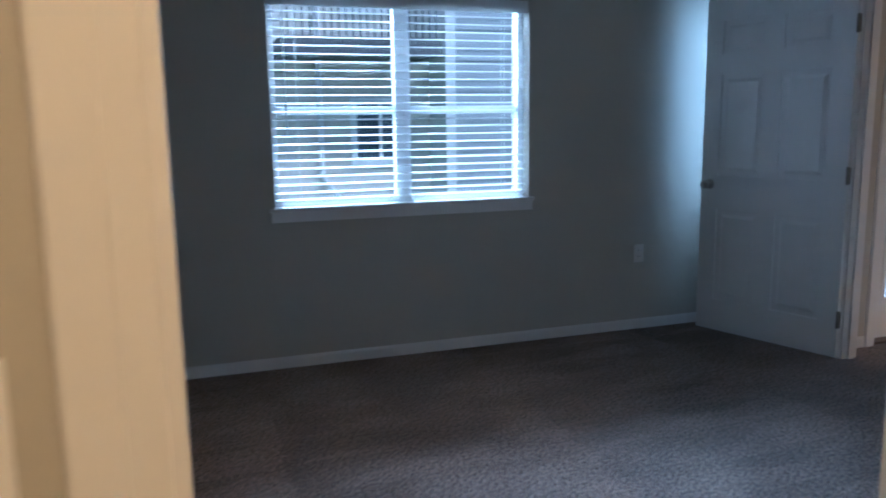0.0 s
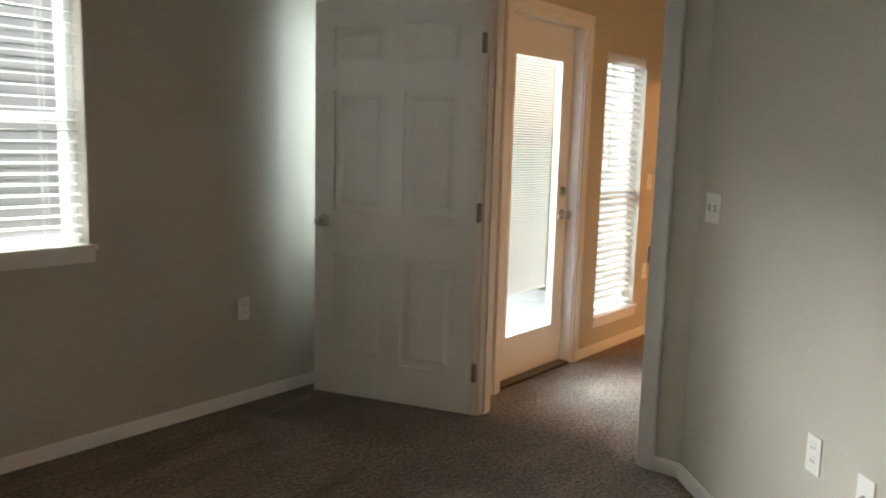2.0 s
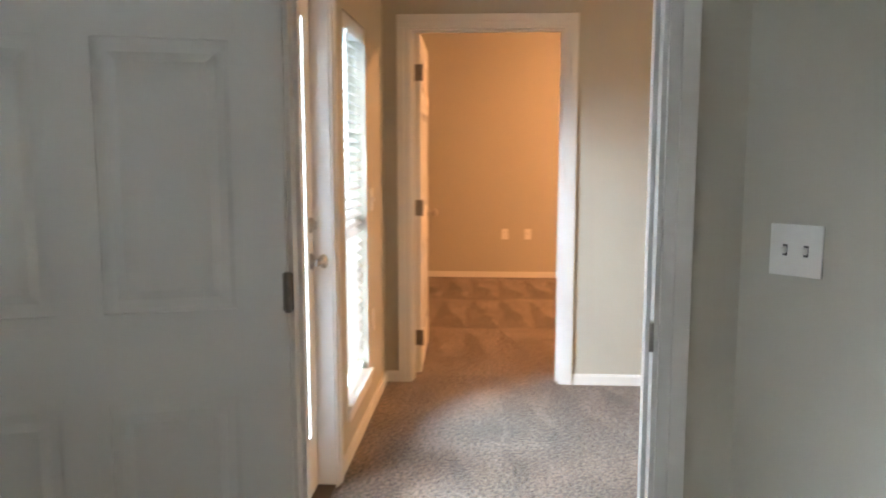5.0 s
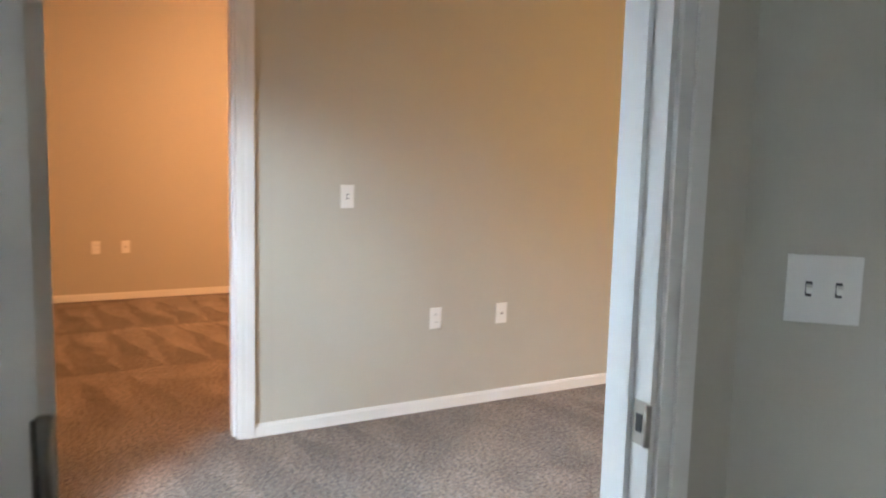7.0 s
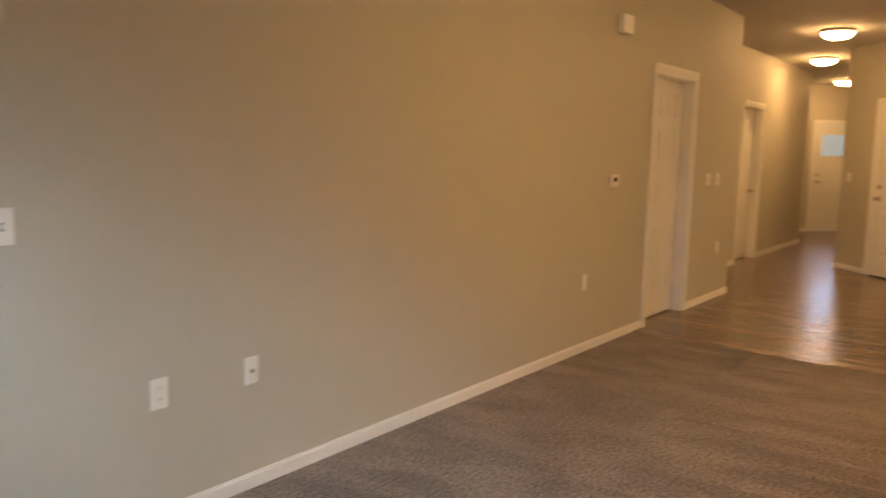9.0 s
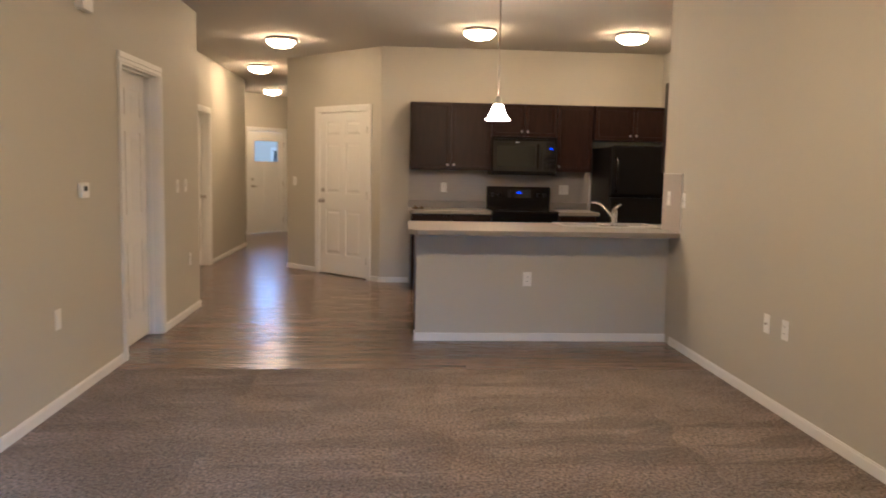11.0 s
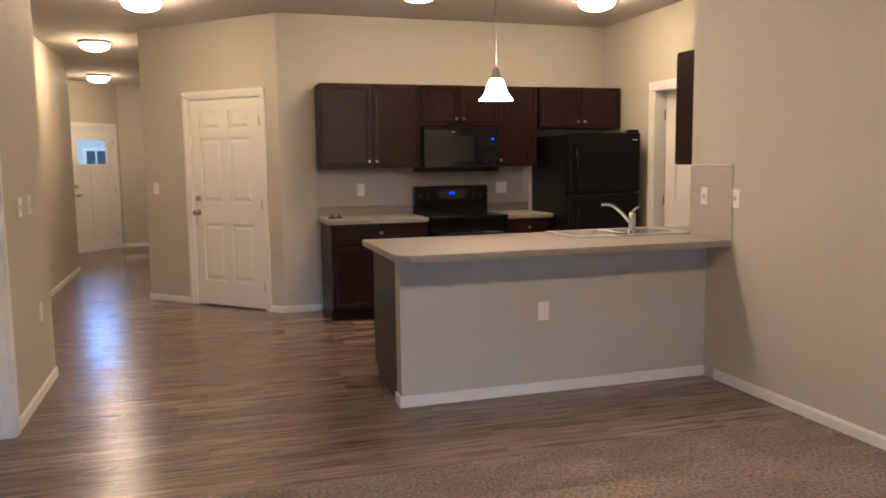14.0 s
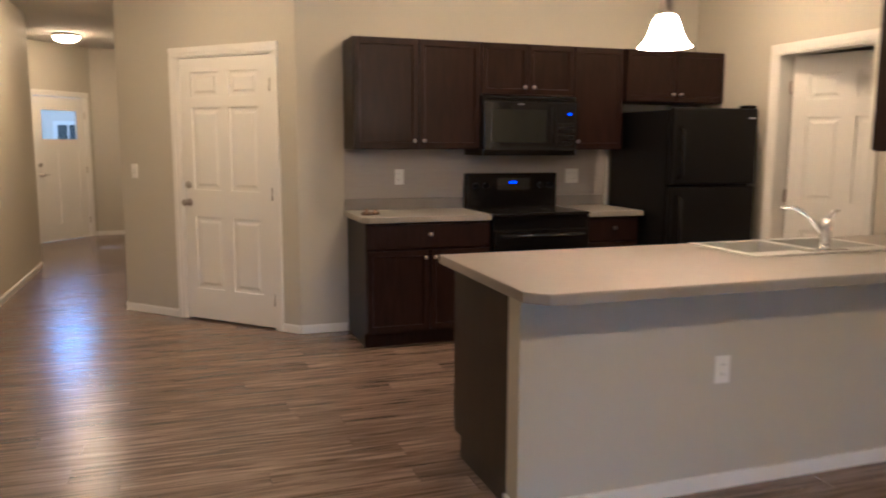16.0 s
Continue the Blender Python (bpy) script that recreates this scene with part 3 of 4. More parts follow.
part("strike_hole", bm, SLOT, d, m=m_bd)
bm = bmesh.new()
lathe(bm, ((0.006, -0.035), (0.006, 0.035)), 10)
part("strike_lip", bm, NICKEL, d, m=m_bd @ pose(1.858, -0.001, 0.925))

d = empty("door_2", None, "white six-panel door standing open into a warm lit room", "door", kind="structure")
casing(d, m_long, 0.145, 1.045, 2.075, 0.0, -1)
jambs(d, m_long, 0.145, 1.045, 2.075, 0, 0.14, 0.06)
lf = leaf6(d, along((-0.155, 0.425), (-1.0, 0.398), 0.012), 0.86, hinge_face=-1)
for z in (0.22, 1.02, 1.82):
    bm = bmesh.new()
    box(bm, -0.003, 0.001, -0.017, 0.017, z - 0.048, z + 0.048, 0.001)
    part("hinge_plate", bm, HINGE, lf, "dull nickel hinge plate")

d = empty("door_3", None, "white six-panel closet door, closed, set deep in the wall", "door", kind="structure")
casing(d, m_long, 6.52, 7.37, 2.075, 0.0, -1)
jambs(d, m_long, 6.52, 7.37, 2.075, 0, 0.14, 0.07)
leaf6(d, m_long @ pose(7.35, 0.115, 0.012, 0, 0, 180), 0.81, hinge_face=-1)

d = empty("door_4", None, "white six-panel hall door, closed, set deep in the wall", "door", kind="structure")
casing(d, m_hall, 2.4, 3.25, 2.075, 0.0, -1)
jambs(d, m_hall, 2.4, 3.25, 2.075, 0, 0.14, 0.07)
leaf6(d, m_hall @ pose(2.42, 0.115, 0.012), 0.81, hinge_face=1)

d = empty("door_5", None, "white six-panel door with deadbolt, closed, in the angled wall", "door", kind="structure")
casing(d, m_ang, 0.665, 1.605, 2.075, 0.0, -1)
jambs(d, m_ang, 0.665, 1.605, 2.075, 0, 0.12, 0.05)
leaf6(d, m_ang @ pose(1.583, 0.026, 0.014, 0, 0, 180), 0.896, h=2.036, dead=True, hinge_face=1, panels=PANELS_SECURE)

d = empty("door_6", None, "white six-panel door beside the fridge, ajar", "door", kind="structure")
casing(d, m_kr, 0.96, 1.82, 2.075, 0.0, -1)
jambs(d, m_kr, 0.96, 1.82, 2.075, 0, 0.12)
lf = leaf6(d, m_kr @ pose(0.995, 0.125, 0.012, 0, 0, 22), 0.82, hinge_face=1)
for z in (0.22, 1.02, 1.82):
    bm = bmesh.new()
    box(bm, -0.02, 0.001, -0.017, -0.006, z - 0.048, z + 0.048, 0.001)
    part("hinge_plate", bm, BRONZE, lf, "dark metal hinge plate")

d = empty("door_7", None, "white casing of the open bathroom doorway", "door", kind="structure")
casing(d, m_bn, 1.14, 2.0, 2.075, 0.0, -1)
casing(d, m_bn, 1.14, 2.0, 2.075, 0.12, 1)
jambs(d, m_bn, 1.14, 2.0, 2.075, 0, 0.12)

# the front door with its small window
d = empty("door_8", None, "white craftsman front door with a small window at the top", "door", kind="structure")
casing(d, m_front, 1.58, 2.50, 2.075, 0.0, -1)
jambs(d, m_front, 1.58, 2.50, 2.075, 0, 0.14)
fm = m_front @ pose(1.60, 0.03, 0.003)
W8, T8 = 0.88, 0.045
bm = bmesh.new()
box(bm, 0, 0.13, -T8 / 2, T8 / 2, 0, 2.041)
box(bm, W8 - 0.13, W8, -T8 / 2, T8 / 2, 0, 2.041)
for z0, z1 in ((0, 0.24), (1.30, 1.45), (1.86, 2.041)):
    box(bm, 0.13, W8 - 0.13, -T8 / 2, T8 / 2, z0, z1)
box(bm, W8 / 2 - 0.06, W8 / 2 + 0.06, -T8 / 2, T8 / 2, 0.24, 1.30)
for x0, x1 in ((0.13, W8 / 2 - 0.06), (W8 / 2 + 0.06, W8 - 0.13)):
    box(bm, x0, x1, -T8 / 2 + 0.012, T8 / 2 - 0.012, 0.24, 1.30)
lf = part("leaf", bm, WHITE, d, "white craftsman door leaf", fm)
bm = bmesh.new()
box(bm, 0.13, W8 - 0.13, -0.004, 0.004, 1.45, 1.86)
g8 = part("glass", bm, GLASS, lf)
g8.visible_shadow = False
lever_or_knob(lf, 0.07, 0.95, T8, faces=(-1,), dead=True, lever=1)
for z in (0.25, 1.0, 1.8):
    bm = bmesh.new()
    lathe(bm, ((0.008, -0.05), (0.008, 0.05)), 10)
    part("hinge", bm, NICKEL, lf, m=pose(W8 + 0.004, -T8 / 2 - 0.004, z))

# the glazed patio door
d = empty("door_9", None, "white patio door with full glass and inner blinds", "door", kind="structure")
casing(d, m_ls, 0.30, 1.09, 2.075, 0.0, -1)
jambs(d, m_ls, 0.30, 1.09, 2.075, 0, 0.16)
WP, TP = 0.75, 0.045
GX0, GX1, GZ0, GZ1 = 0.12, 0.63, 0.24, 1.85
bm = bmesh.new()
box(bm, 0, GX0, -TP / 2, TP / 2, 0, 2.041)
box(bm, GX1, WP, -TP / 2, TP / 2, 0, 2.041)
box(bm, GX0, GX1, -TP / 2, TP / 2, 0, GZ0)
box(bm, GX0, GX1, -TP / 2, TP / 2, GZ1, 2.041)
lf = part("leaf", bm, WHITE, d, "white patio door leaf", m_ls @ pose(0.32, 0.095, 0.015))
for x0, x1, z0, z1 in ((GX0 - 0.02, GX0 + 0.012, GZ0 - 0.02, GZ1 + 0.02), (GX1 - 0.012, GX1 + 0.02, GZ0 - 0.02, GZ1 + 0.02), (GX0 + 0.012, GX1 - 0.012, GZ0 - 0.02, GZ0 + 0.012), (GX0 + 0.012, GX1 - 0.012, GZ1 - 0.012, GZ1 + 0.02)):
    bm = bmesh.new()
    box(bm, x0, x1, -TP / 2 - 0.008, -TP / 2 + 0.002, z0, z1, 0.003)
    part("glazing_bead", bm, WHITE, lf)
bm = bmesh.new()
box(bm, GX0, GX1, -0.014, -0.010, GZ0, GZ1)
part("glass", bm, GLASS, lf).visible_shadow = False
bm = bmesh.new()
z = GZ1 - 0.03
while z > GZ0 + 0.26:
    box(bm, GX0 + 0.015, GX1 - 0.045, -0.0075, 0.0075, -0.0004, 0.0004, 0, pose(0, 0.008, z, 38, 0, 0))
    z -= 0.0145
box(bm, GX0 + 0.015, GX1 - 0.045, 0.002, 0.014, z, z + 0.010)
tagged(part("blind_slats", bm, BLIND, lf, "white mini blinds between the panes"), kind="stuff")
lever_or_knob(lf, WP - 0.06, 0.93, TP, faces=(-1,), dead=True, lever=-1)
bm = bmesh.new()
box(bm, 0.30, 1.09, 0.0, 0.16, 0.0, 0.014, 0.003)
part("threshold", bm, BRONZE, d, "dark metal threshold", m_ls)

# ---- windows ----


def window(name, m, a, b, z0, z1, depth, label, split=False):
    """Vinyl frame, sash rails, glass, drywall sill and blinds in an opening; the inside looks to -y."""
    w = empty(name, m, label, "window", kind="structure")
    yo, f = depth - 0.05, 0.04
    for x0, x1, c, e in ((a, a + f, z0, z1), (b - f, b, z0, z1), (a + f, b - f, z1 - f, z1), (a + f, b - f, z0, z0 + f)):
        bm = bmesh.new()
        box(bm, x0, x1, yo - 0.03, yo + 0.05, c, e, 0.003)
        part("window_frame", bm, VINYL, w)
    zm = (z0 + z1) / 2 - 0.04
    cols = ((a + f, b - f),)
    if split:
        xm = (a + b) / 2
        bm = bmesh.new()
        box(bm, xm - 0.045, xm + 0.045, yo - 0.03, yo + 0.04, z0 + f, z1 - f, 0.003)
        part("mullion", bm, VINYL, w)
        cols = ((a + f, xm - 0.045), (xm + 0.045, b - f))
    for x0, x1 in cols:
        bm = bmesh.new()
        box(bm, x0, x1, yo - 0.015, yo + 0.025, zm - 0.022, zm + 0.022, 0.003)
        part("meeting_rail", bm, VINYL, w)
        for c, e in ((z0 + f, zm - 0.022), (zm + 0.022, z1 - f)):
            bm = bmesh.new()
            box(bm, x0, x1, yo + 0.008, yo + 0.012, c, e)
            part("pane", bm, GLASS, w).visible_shadow = False
    bm = bmesh.new()
    box(bm, a - 0.03, b + 0.03, -0.025, 0.0, z0 - 0.005, z0 + 0.016, 0.004)
    box(bm, a + 0.001, b - 0.001, 0.0, yo - 0.03, z0 - 0.005, z0 + 0.016)
    box(bm, a - 0.02, b + 0.02, -0.014, 0.0, z0 - 0.06, z0 - 0.005, 0.003)
    part("window_sill", bm, WHITE, w, "white painted sill and apron")
    return w


def blinds(m, a, b, z0, z1, y, tilt, label, pitch=0.044, valance=True):
    th = empty("window_blind", m, label, "blind")
    bm = bmesh.new()
    box(bm, a + 0.01, b - 0.01, y - 0.03, y + 0.03, z1 - 0.055, z1 - 0.004, 0.004)
    if valance:
        box(bm, a + 0.004, b - 0.004, y - 0.042, y - 0.031, z1 - 0.075, z1 - 0.004, 0.003)
    part("headrail", bm, BLIND, th, "white blind headrail with valance")
    g = bmesh.new()
    ws = (b - a - 0.024)
    for k in range(4):
        y0, y1 = -0.025 + k * 0.0125, -0.025 + (k + 1) * 0.0125
        h0, h1 = 0.003 * (1 - (y0 / 0.025) ** 2), 0.003 * (1 - (y1 / 0.025) ** 2)
        vs = [g.verts.new(c) for c in ((0, y0, h0), (ws, y0, h0), (ws, y1, h1), (0, y1, h1), (0, y0, h0 + 0.0025), (ws, y0, h0 + 0.0025), (ws, y1, h1 + 0.0025), (0, y1, h1 + 0.0025))]
        for f in ((3, 2, 1, 0), (4, 5, 6, 7), (0, 1, 5, 4), (2, 3, 7, 6), (1, 2, 6, 5), (3, 0, 4, 7)):
            g.faces.new([vs[i] for i in f])
    me = mesh_of("slat", g, BLIND)
    z = z1 - 0.10
    while z > z0 + 0.06:
        part("slat", me, None, th, m=pose(a + 0.012, y, z, tilt + random.uniform(-1.5, 1.5), 0, 0))
        z -= pitch
    bm = bmesh.new()
    box(bm, a + 0.012, b - 0.012, y - 0.025, y + 0.025, z0 + 0.02, z0 + 0.038, 0.004)
    part("bottom_rail", bm, BLIND, th)
    n = 3 if b - a > 1 else 2
    for i in range(n):
        x = a + 0.15 + (b - a - 0.3) * i / (n - 1)
        for yy in (-0.024, 0.024):
            bm = bmesh.new()
            tube(bm, ((x, y + yy, z0 + 0.03), (x, y + yy, z1 - 0.05)), 0.0012, 5)
            part("cord", bm, BLIND, th)
    bm = bmesh.new()
    tube(bm, ((a + 0.08, y - 0.045, z1 - 0.07), (a + 0.085, y - 0.047, z1 - 0.75)), 0.004, 8)
    part("wand", bm, PLASTIC, th)
    return th


window("window_1", m_bs, 1.57, 3.08, 0.88, 2.04, 0.16, "white vinyl double window with wooden sill", True)
blinds(m_bs, 1.57, 3.08, 0.90, 2.04, 0.045, 4, "white horizontal blinds lowered with open slats")
window("window_2", m_ls, 1.37, 1.94, 0.24, 1.96, 0.16, "tall narrow white vinyl window with sill")
blinds(m_ls, 1.37, 1.94, 0.26, 1.96, 0.045, 28, "white horizontal blinds on the tall window, slats half open")
window("window_3", m_bd, 0.14, 0.70, 0.88, 2.04, 0.104, "narrow white vinyl window behind the open bedroom door")

# ---- lamps ----


def ceiling_lamp(x, y, glow=None, group="flush ceiling lamps"):
    th = empty("ceiling_light", pose(x, y, H), "lit flush ceiling lamp with ribbed glass bowl", "lamp", group)
    bm = bmesh.new()
    lathe(bm, ((0.02, 0), (0.165, -0.001), (0.17, -0.012), (0.165, -0.03), (0.15, -0.034)), 36)
    part("base", bm, NICKEL, th, "satin nickel rim")
    bm = bmesh.new()
    prof = [(0.158 * math.cos(a), -0.034 - 0.075 * math.sin(a)) for a in [i * math.pi / 2 / 9 for i in range(9)]] + [(0.012, -0.109)]
    lathe(bm, prof, 40)
    part("shade", bm, glow or LAMPGLOW, th, "glowing frosted glass bowl")
    bm = bmesh.new()
    lathe(bm, ((0.012, -0.108), (0.012, -0.116), (0.006, -0.124), (0.002, -0.126)), 14)
    part("finial", bm, NICKEL, th)
    return th


for x, y in ((0.60, 10.2), (-0.05, 12.7), (-0.41, 16.2), (2.73, 9.27), (4.31, 9.26)):
    ceiling_lamp(x, y)
ceiling_lamp(2.3, 4.6, LIVINGGLOW)
ceiling_lamp(-1.9, 2.6, DENGLOW)
ceiling_lamp(5.9, 4.2, BATHGLOW)

th = empty("pendant_lamp", pose(2.70, 7.52, H), "lit pendant lamp with bell-shaped white glass shade", "lamp")
bm = bmesh.new()
lathe(bm, ((0.06, 0), (0.06, -0.008), (0.045, -0.022), (0.008, -0.028)), 28)
part("canopy", bm, NICKEL, th)
bm = bmesh.new()
tube(bm, ((0, 0, -0.02), (0, 0, -0.84)), 0.006, 10)
part("rod", bm, NICKEL, th)
bm = bmesh.new()
lathe(bm, ((0.008, -0.83), (0.02, -0.84), (0.03, -0.88), (0.034, -0.898)), 24)
part("socket_cup", bm, NICKEL, th)
bm = bmesh.new()
lathe(bm, ((0.03, -0.895), (0.04, -0.905), (0.05, -0.93), (0.06, -0.962), (0.074, -0.99), (0.087, -1.006), (0.1, -1.018), (0.096, -1.018), (0.083, -1.006), (0.07, -0.988), (0.056, -0.96), (0.046, -0.93), (0.03, -0.907)), 36, cap=False)
part("shade", bm, PENDGLOW, th, "glowing white bell glass shade")

# ---- kitchen ----


def cabinet_door(parent, x0, x1, z0, z1, y, knob=None):
    """A flat-panel door or drawer front on the plane y that faces -y."""
    bm = bmesh.new()
    r = 0.055 if z1 - z0 > 0.25 else 0.0
    box(bm, x0, x1, y - 0.019, y, z0, z1, 0.0 if r else 0.003)
    if r:
        bm.normal_update()
        front = [f for f in bm.faces if f.normal.y < -0.9]
        bmesh.ops.inset_region(bm, faces=front, thickness=r, depth=0.0)
        bmesh.ops.inset_region(bm, faces=front, thickness=0.006, depth=-0.008)
    ob = part("door" if r else "drawer_front", bm, ESPRESSO, parent)
    if knob:
        kb = bmesh.new()
        lathe(kb, ((0.006, 0), (0.006, 0.012), (0.013, 0.017), (0.015, 0.023), (0.011, 0.029), (0.003, 0.031)), 18)
        part("knob", kb, NICKEL, ob, "satin nickel knob", pose(knob[0], y - 0.019, knob[1], 90, 0, 0))
    return ob


def upper(x0, x1, z0, z1, doors, yb=10.557, depth=0.33, knob_low=True, label="espresso wall cabinet with shaker doors"):
    th = empty("wall_cabinet", pose(0, 0, 0), label, "cabinet", "espresso wall cabinets")
    bm = bmesh.new()
    box(bm, x0 + 0.001, x1 - 0.001, yb - depth, yb, z0, z1, 0.001)
    part("body", bm, ESPRESSO, th)
    w = (x1 - x0) / doors
    for i in range(doors):
        a, b = x0 + i * w + 0.006, x0 + (i + 1) * w - 0.006
        kx = b - 0.03 if (i == 0 and doors == 2) else a + 0.03
        cabinet_door(th, a, b, z0 + 0.008, z1 - 0.008, yb - depth - 0.001, (kx, z0 + 0.06))
    return th


upper(2.06, 3.0, 1.37, 2.14, 2)
upper(3.0, 3.76, 1.765, 2.14, 2, label="short espresso wall cabinet above the microwave")
upper(3.76, 4.19, 1.37, 2.14, 1, label="narrow espresso wall cabinet beside the microwave")
upper(4.20, 5.105, 1.74, 2.14, 2, depth=0.35, label="short espresso wall cabinet above the fridge")

# cabinet on the return wall by the sink
th = empty("wall_cabinet", None, "espresso wall cabinet hung at the end of the living wall", "cabinet", "espresso wall cabinets")
bm = bmesh.new()
box(bm, 4.20, 5.0, 7.593, 7.89, 1.38, 2.15, 0.001)
part("body", bm, ESPRESSO, th)
for a, b in ((4.205, 4.6), (4.605, 4.995)):
    bm = bmesh.new()
    box(bm, a, b, 7.891, 7.91, 1.388, 2.142, 0.002)
    part("door", bm, ESPRESSO, th)


def base_cabinet(x0, x1, yf, yb, doors, drawers, label):
    th = empty("base_cabinet", pose(0, 0, 0), label, "cabinet", "espresso base cabinets")
    bm = bmesh.new()
    box(bm, x0 + 0.001, x1 - 0.001, yf, yb, 0.10, 0.872, 0.001)
    part("body", bm, ESPRESSO, th)
    bm = bmesh.new()
    box(bm, x0 + 0.004, x1 - 0.004, yf + 0.07, yb - 0.01, -0.004, 0.10)
    part("toe_kick", bm, ESPRESSO, th)
    w = (x1 - x0) / doors
    for i in range(doors):
        a, b = x0 + i * w + 0.006, x0 + (i + 1) * w - 0.006
        kx = b - 0.03 if (i == 0 and doors == 2) else a + 0.03
        cabinet_door(th, a, b, 0.115, 0.68, yf - 0.001, (kx, 0.63))
    w = (x1 - x0) / drawers
    for i in range(drawers):
        a, b = x0 + i * w + 0.006, x0 + (i + 1) * w - 0.006
        cabinet_door(th, a, b, 0.695, 0.86, yf - 0.001, ((a + b) / 2, 0.79))
    return th


base_cabinet(2.08, 2.985, 9.97, 10.555, 2, 1, "espresso base cabinet with drawer under grey counter")
base_cabinet(3.765, 4.20, 9.97, 10.555, 1, 1, "narrow espresso base cabinet with drawer beside the range")


def slab(bm, pts, z0, z1, bevel=0.006):
    g = bmesh.new()
    lo = [g.verts.new((x, y, z0)) for x, y in pts]
    hi = [g.verts.new((x, y, z1)) for x, y in pts]
    g.faces.new(lo[::-1])
    g.faces.new(hi)
    for i in range(len(pts)):
        j = (i + 1) % len(pts)
        g.faces.new((lo[i], lo[j], hi[j], hi[i]))
    if bevel:
        bmesh.ops.bevel(g, geom=g.edges[:], offset=bevel, segments=2, affect="EDGES", profile=0.6)
    merge(bm, g)


for x0, x1 in ((2.055, 2.988), (3.762, 4.235)):
    th = empty("countertop", None, "grey-brown laminate countertop with back lip", "countertop")
    bm = bmesh.new()
    c = 0.05 if x0 < 3 else 0.0
    pts = [(x0 + c, 9.935), (x1, 9.935), (x1, 10.556), (x0, 10.556)] + ([(x0, 9.935 + c)] if c else [])
    slab(bm, pts, 0.874, 0.915)
    part("top", bm, LAMINATE, th)
    bm = bmesh.new()
    box(bm, x0, x1, 10.53, 10.556, 0.9155, 1.0, 0.006)
    part("back_lip", bm, LAMINATE, th)

bm = bmesh.new()
box(bm, 2.06, 4.25, 10.551, 10.558, 1.0, 1.366, 0.001)
solid("backsplash", bm, TILE, "grey-brown laminate backsplash behind the counter", "backsplash", "structure")
bm = bmesh.new()
box(bm, 4.25, 4.275, 10.545, 10.558, 0.915, 1.366, 0.002)
solid("trim", bm, WHITE, "white edge trim of the backsplash", "trim", "structure")
bm = bmesh.new()
box(bm, 0, 0.415, 0.001, 0.009, 0.917, 1.377, 0.001)
solid("backsplash", bm, TILE, "grey-brown laminate splash panel above the peninsula", "backsplash", "structure", m=pose(4.12, 7.17, 0, 0, 0, 90))
bm = bmesh.new()
box(bm, 4.108, 4.119, 7.162, 7.169, 0.917, 1.383, 0.001)
box(bm, 4.108, 4.119, 7.169, 7.585, 1.3775, 1.383, 0.001)
solid("trim", bm, STEEL, "thin metal edge strip of the splash panel", "trim", "structure")

# peninsula
bm = bmesh.new()
box(bm, 2.06, 4.119, 7.413, 7.52, -0.005, 0.872)
solid("half_wall", bm, PAINT, "greige painted half wall of the peninsula", "wall", "structure")
bb = bmesh.new()
box(bb, 2.047, 4.119, 7.40, 7.413, -0.003, 0.062, 0.001)
box(bb, 2.047, 2.06, 7.413, 7.52, -0.003, 0.062, 0.001)
solid("baseboard", bb, WHITE, "white baseboard round the peninsula", "baseboard", "structure")
th = empty("peninsula_cabinet", None, "espresso peninsula cabinet with plain end panel", "cabinet")
bm = bmesh.new()
box(bm, 2.062, 4.9, 7.525, 8.12, 0.10, 0.60, 0.001)
box(bm, 2.062, 3.27, 7.525, 8.12, 0.60, 0.872, 0.001)
box(bm, 4.17, 4.9, 7.61, 8.12, 0.60, 0.872, 0.001)
part("body", bm, ESPRESSO, th)
bm = bmesh.new()
box(bm, 2.066, 4.9, 7.53, 8.05, -0.004, 0.10)
part("toe_kick", bm, ESPRESSO, th)
for i in range(6):
    a, b = 2.066 + i * 0.47, 2.066 + (i + 1) * 0.47 - 0.008
    bm = bmesh.new()
    box(bm, a, b, 8.121, 8.14, 0.115, 0.86, 0.002)
    dr = part("door", bm, ESPRESSO, th)
    kb = bmesh.new()
    lathe(kb, ((0.006, 0), (0.006, 0.012), (0.013, 0.017), (0.015, 0.023), (0.011, 0.029), (0.003, 0.031)), 18)
    part("knob", kb, NICKEL, dr, "satin nickel knob", pose(a + 0.035 if i % 2 == 0 else b - 0.035, 8.14, 0.79, -90, 0, 0))

th = empty("peninsula_countertop", None, "grey-brown laminate peninsula countertop with clipped corner", "countertop")
bm = bmesh.new()
slab(bm, [(2.06, 7.172), (4.118, 7.172), (4.118, 7.655), (3.302, 7.655), (3.302, 8.125), (4.95, 8.125), (4.95, 8.17), (2.0, 8.17), (1.99, 7.242)], 0.874, 0.915)
slab(bm, [(4.152, 7.595), (5.105, 7.595), (5.105, 8.124), (4.152, 8.124)], 0.874, 0.915, 0.0)
part("top", bm, LAMINATE, th)
bm = bmesh.new()
box(bm, 2.07, 4.117, 7.169, 7.1715, 0.876, 0.908, 0.0008)
part("edge_band", bm, LAMINATE, th)

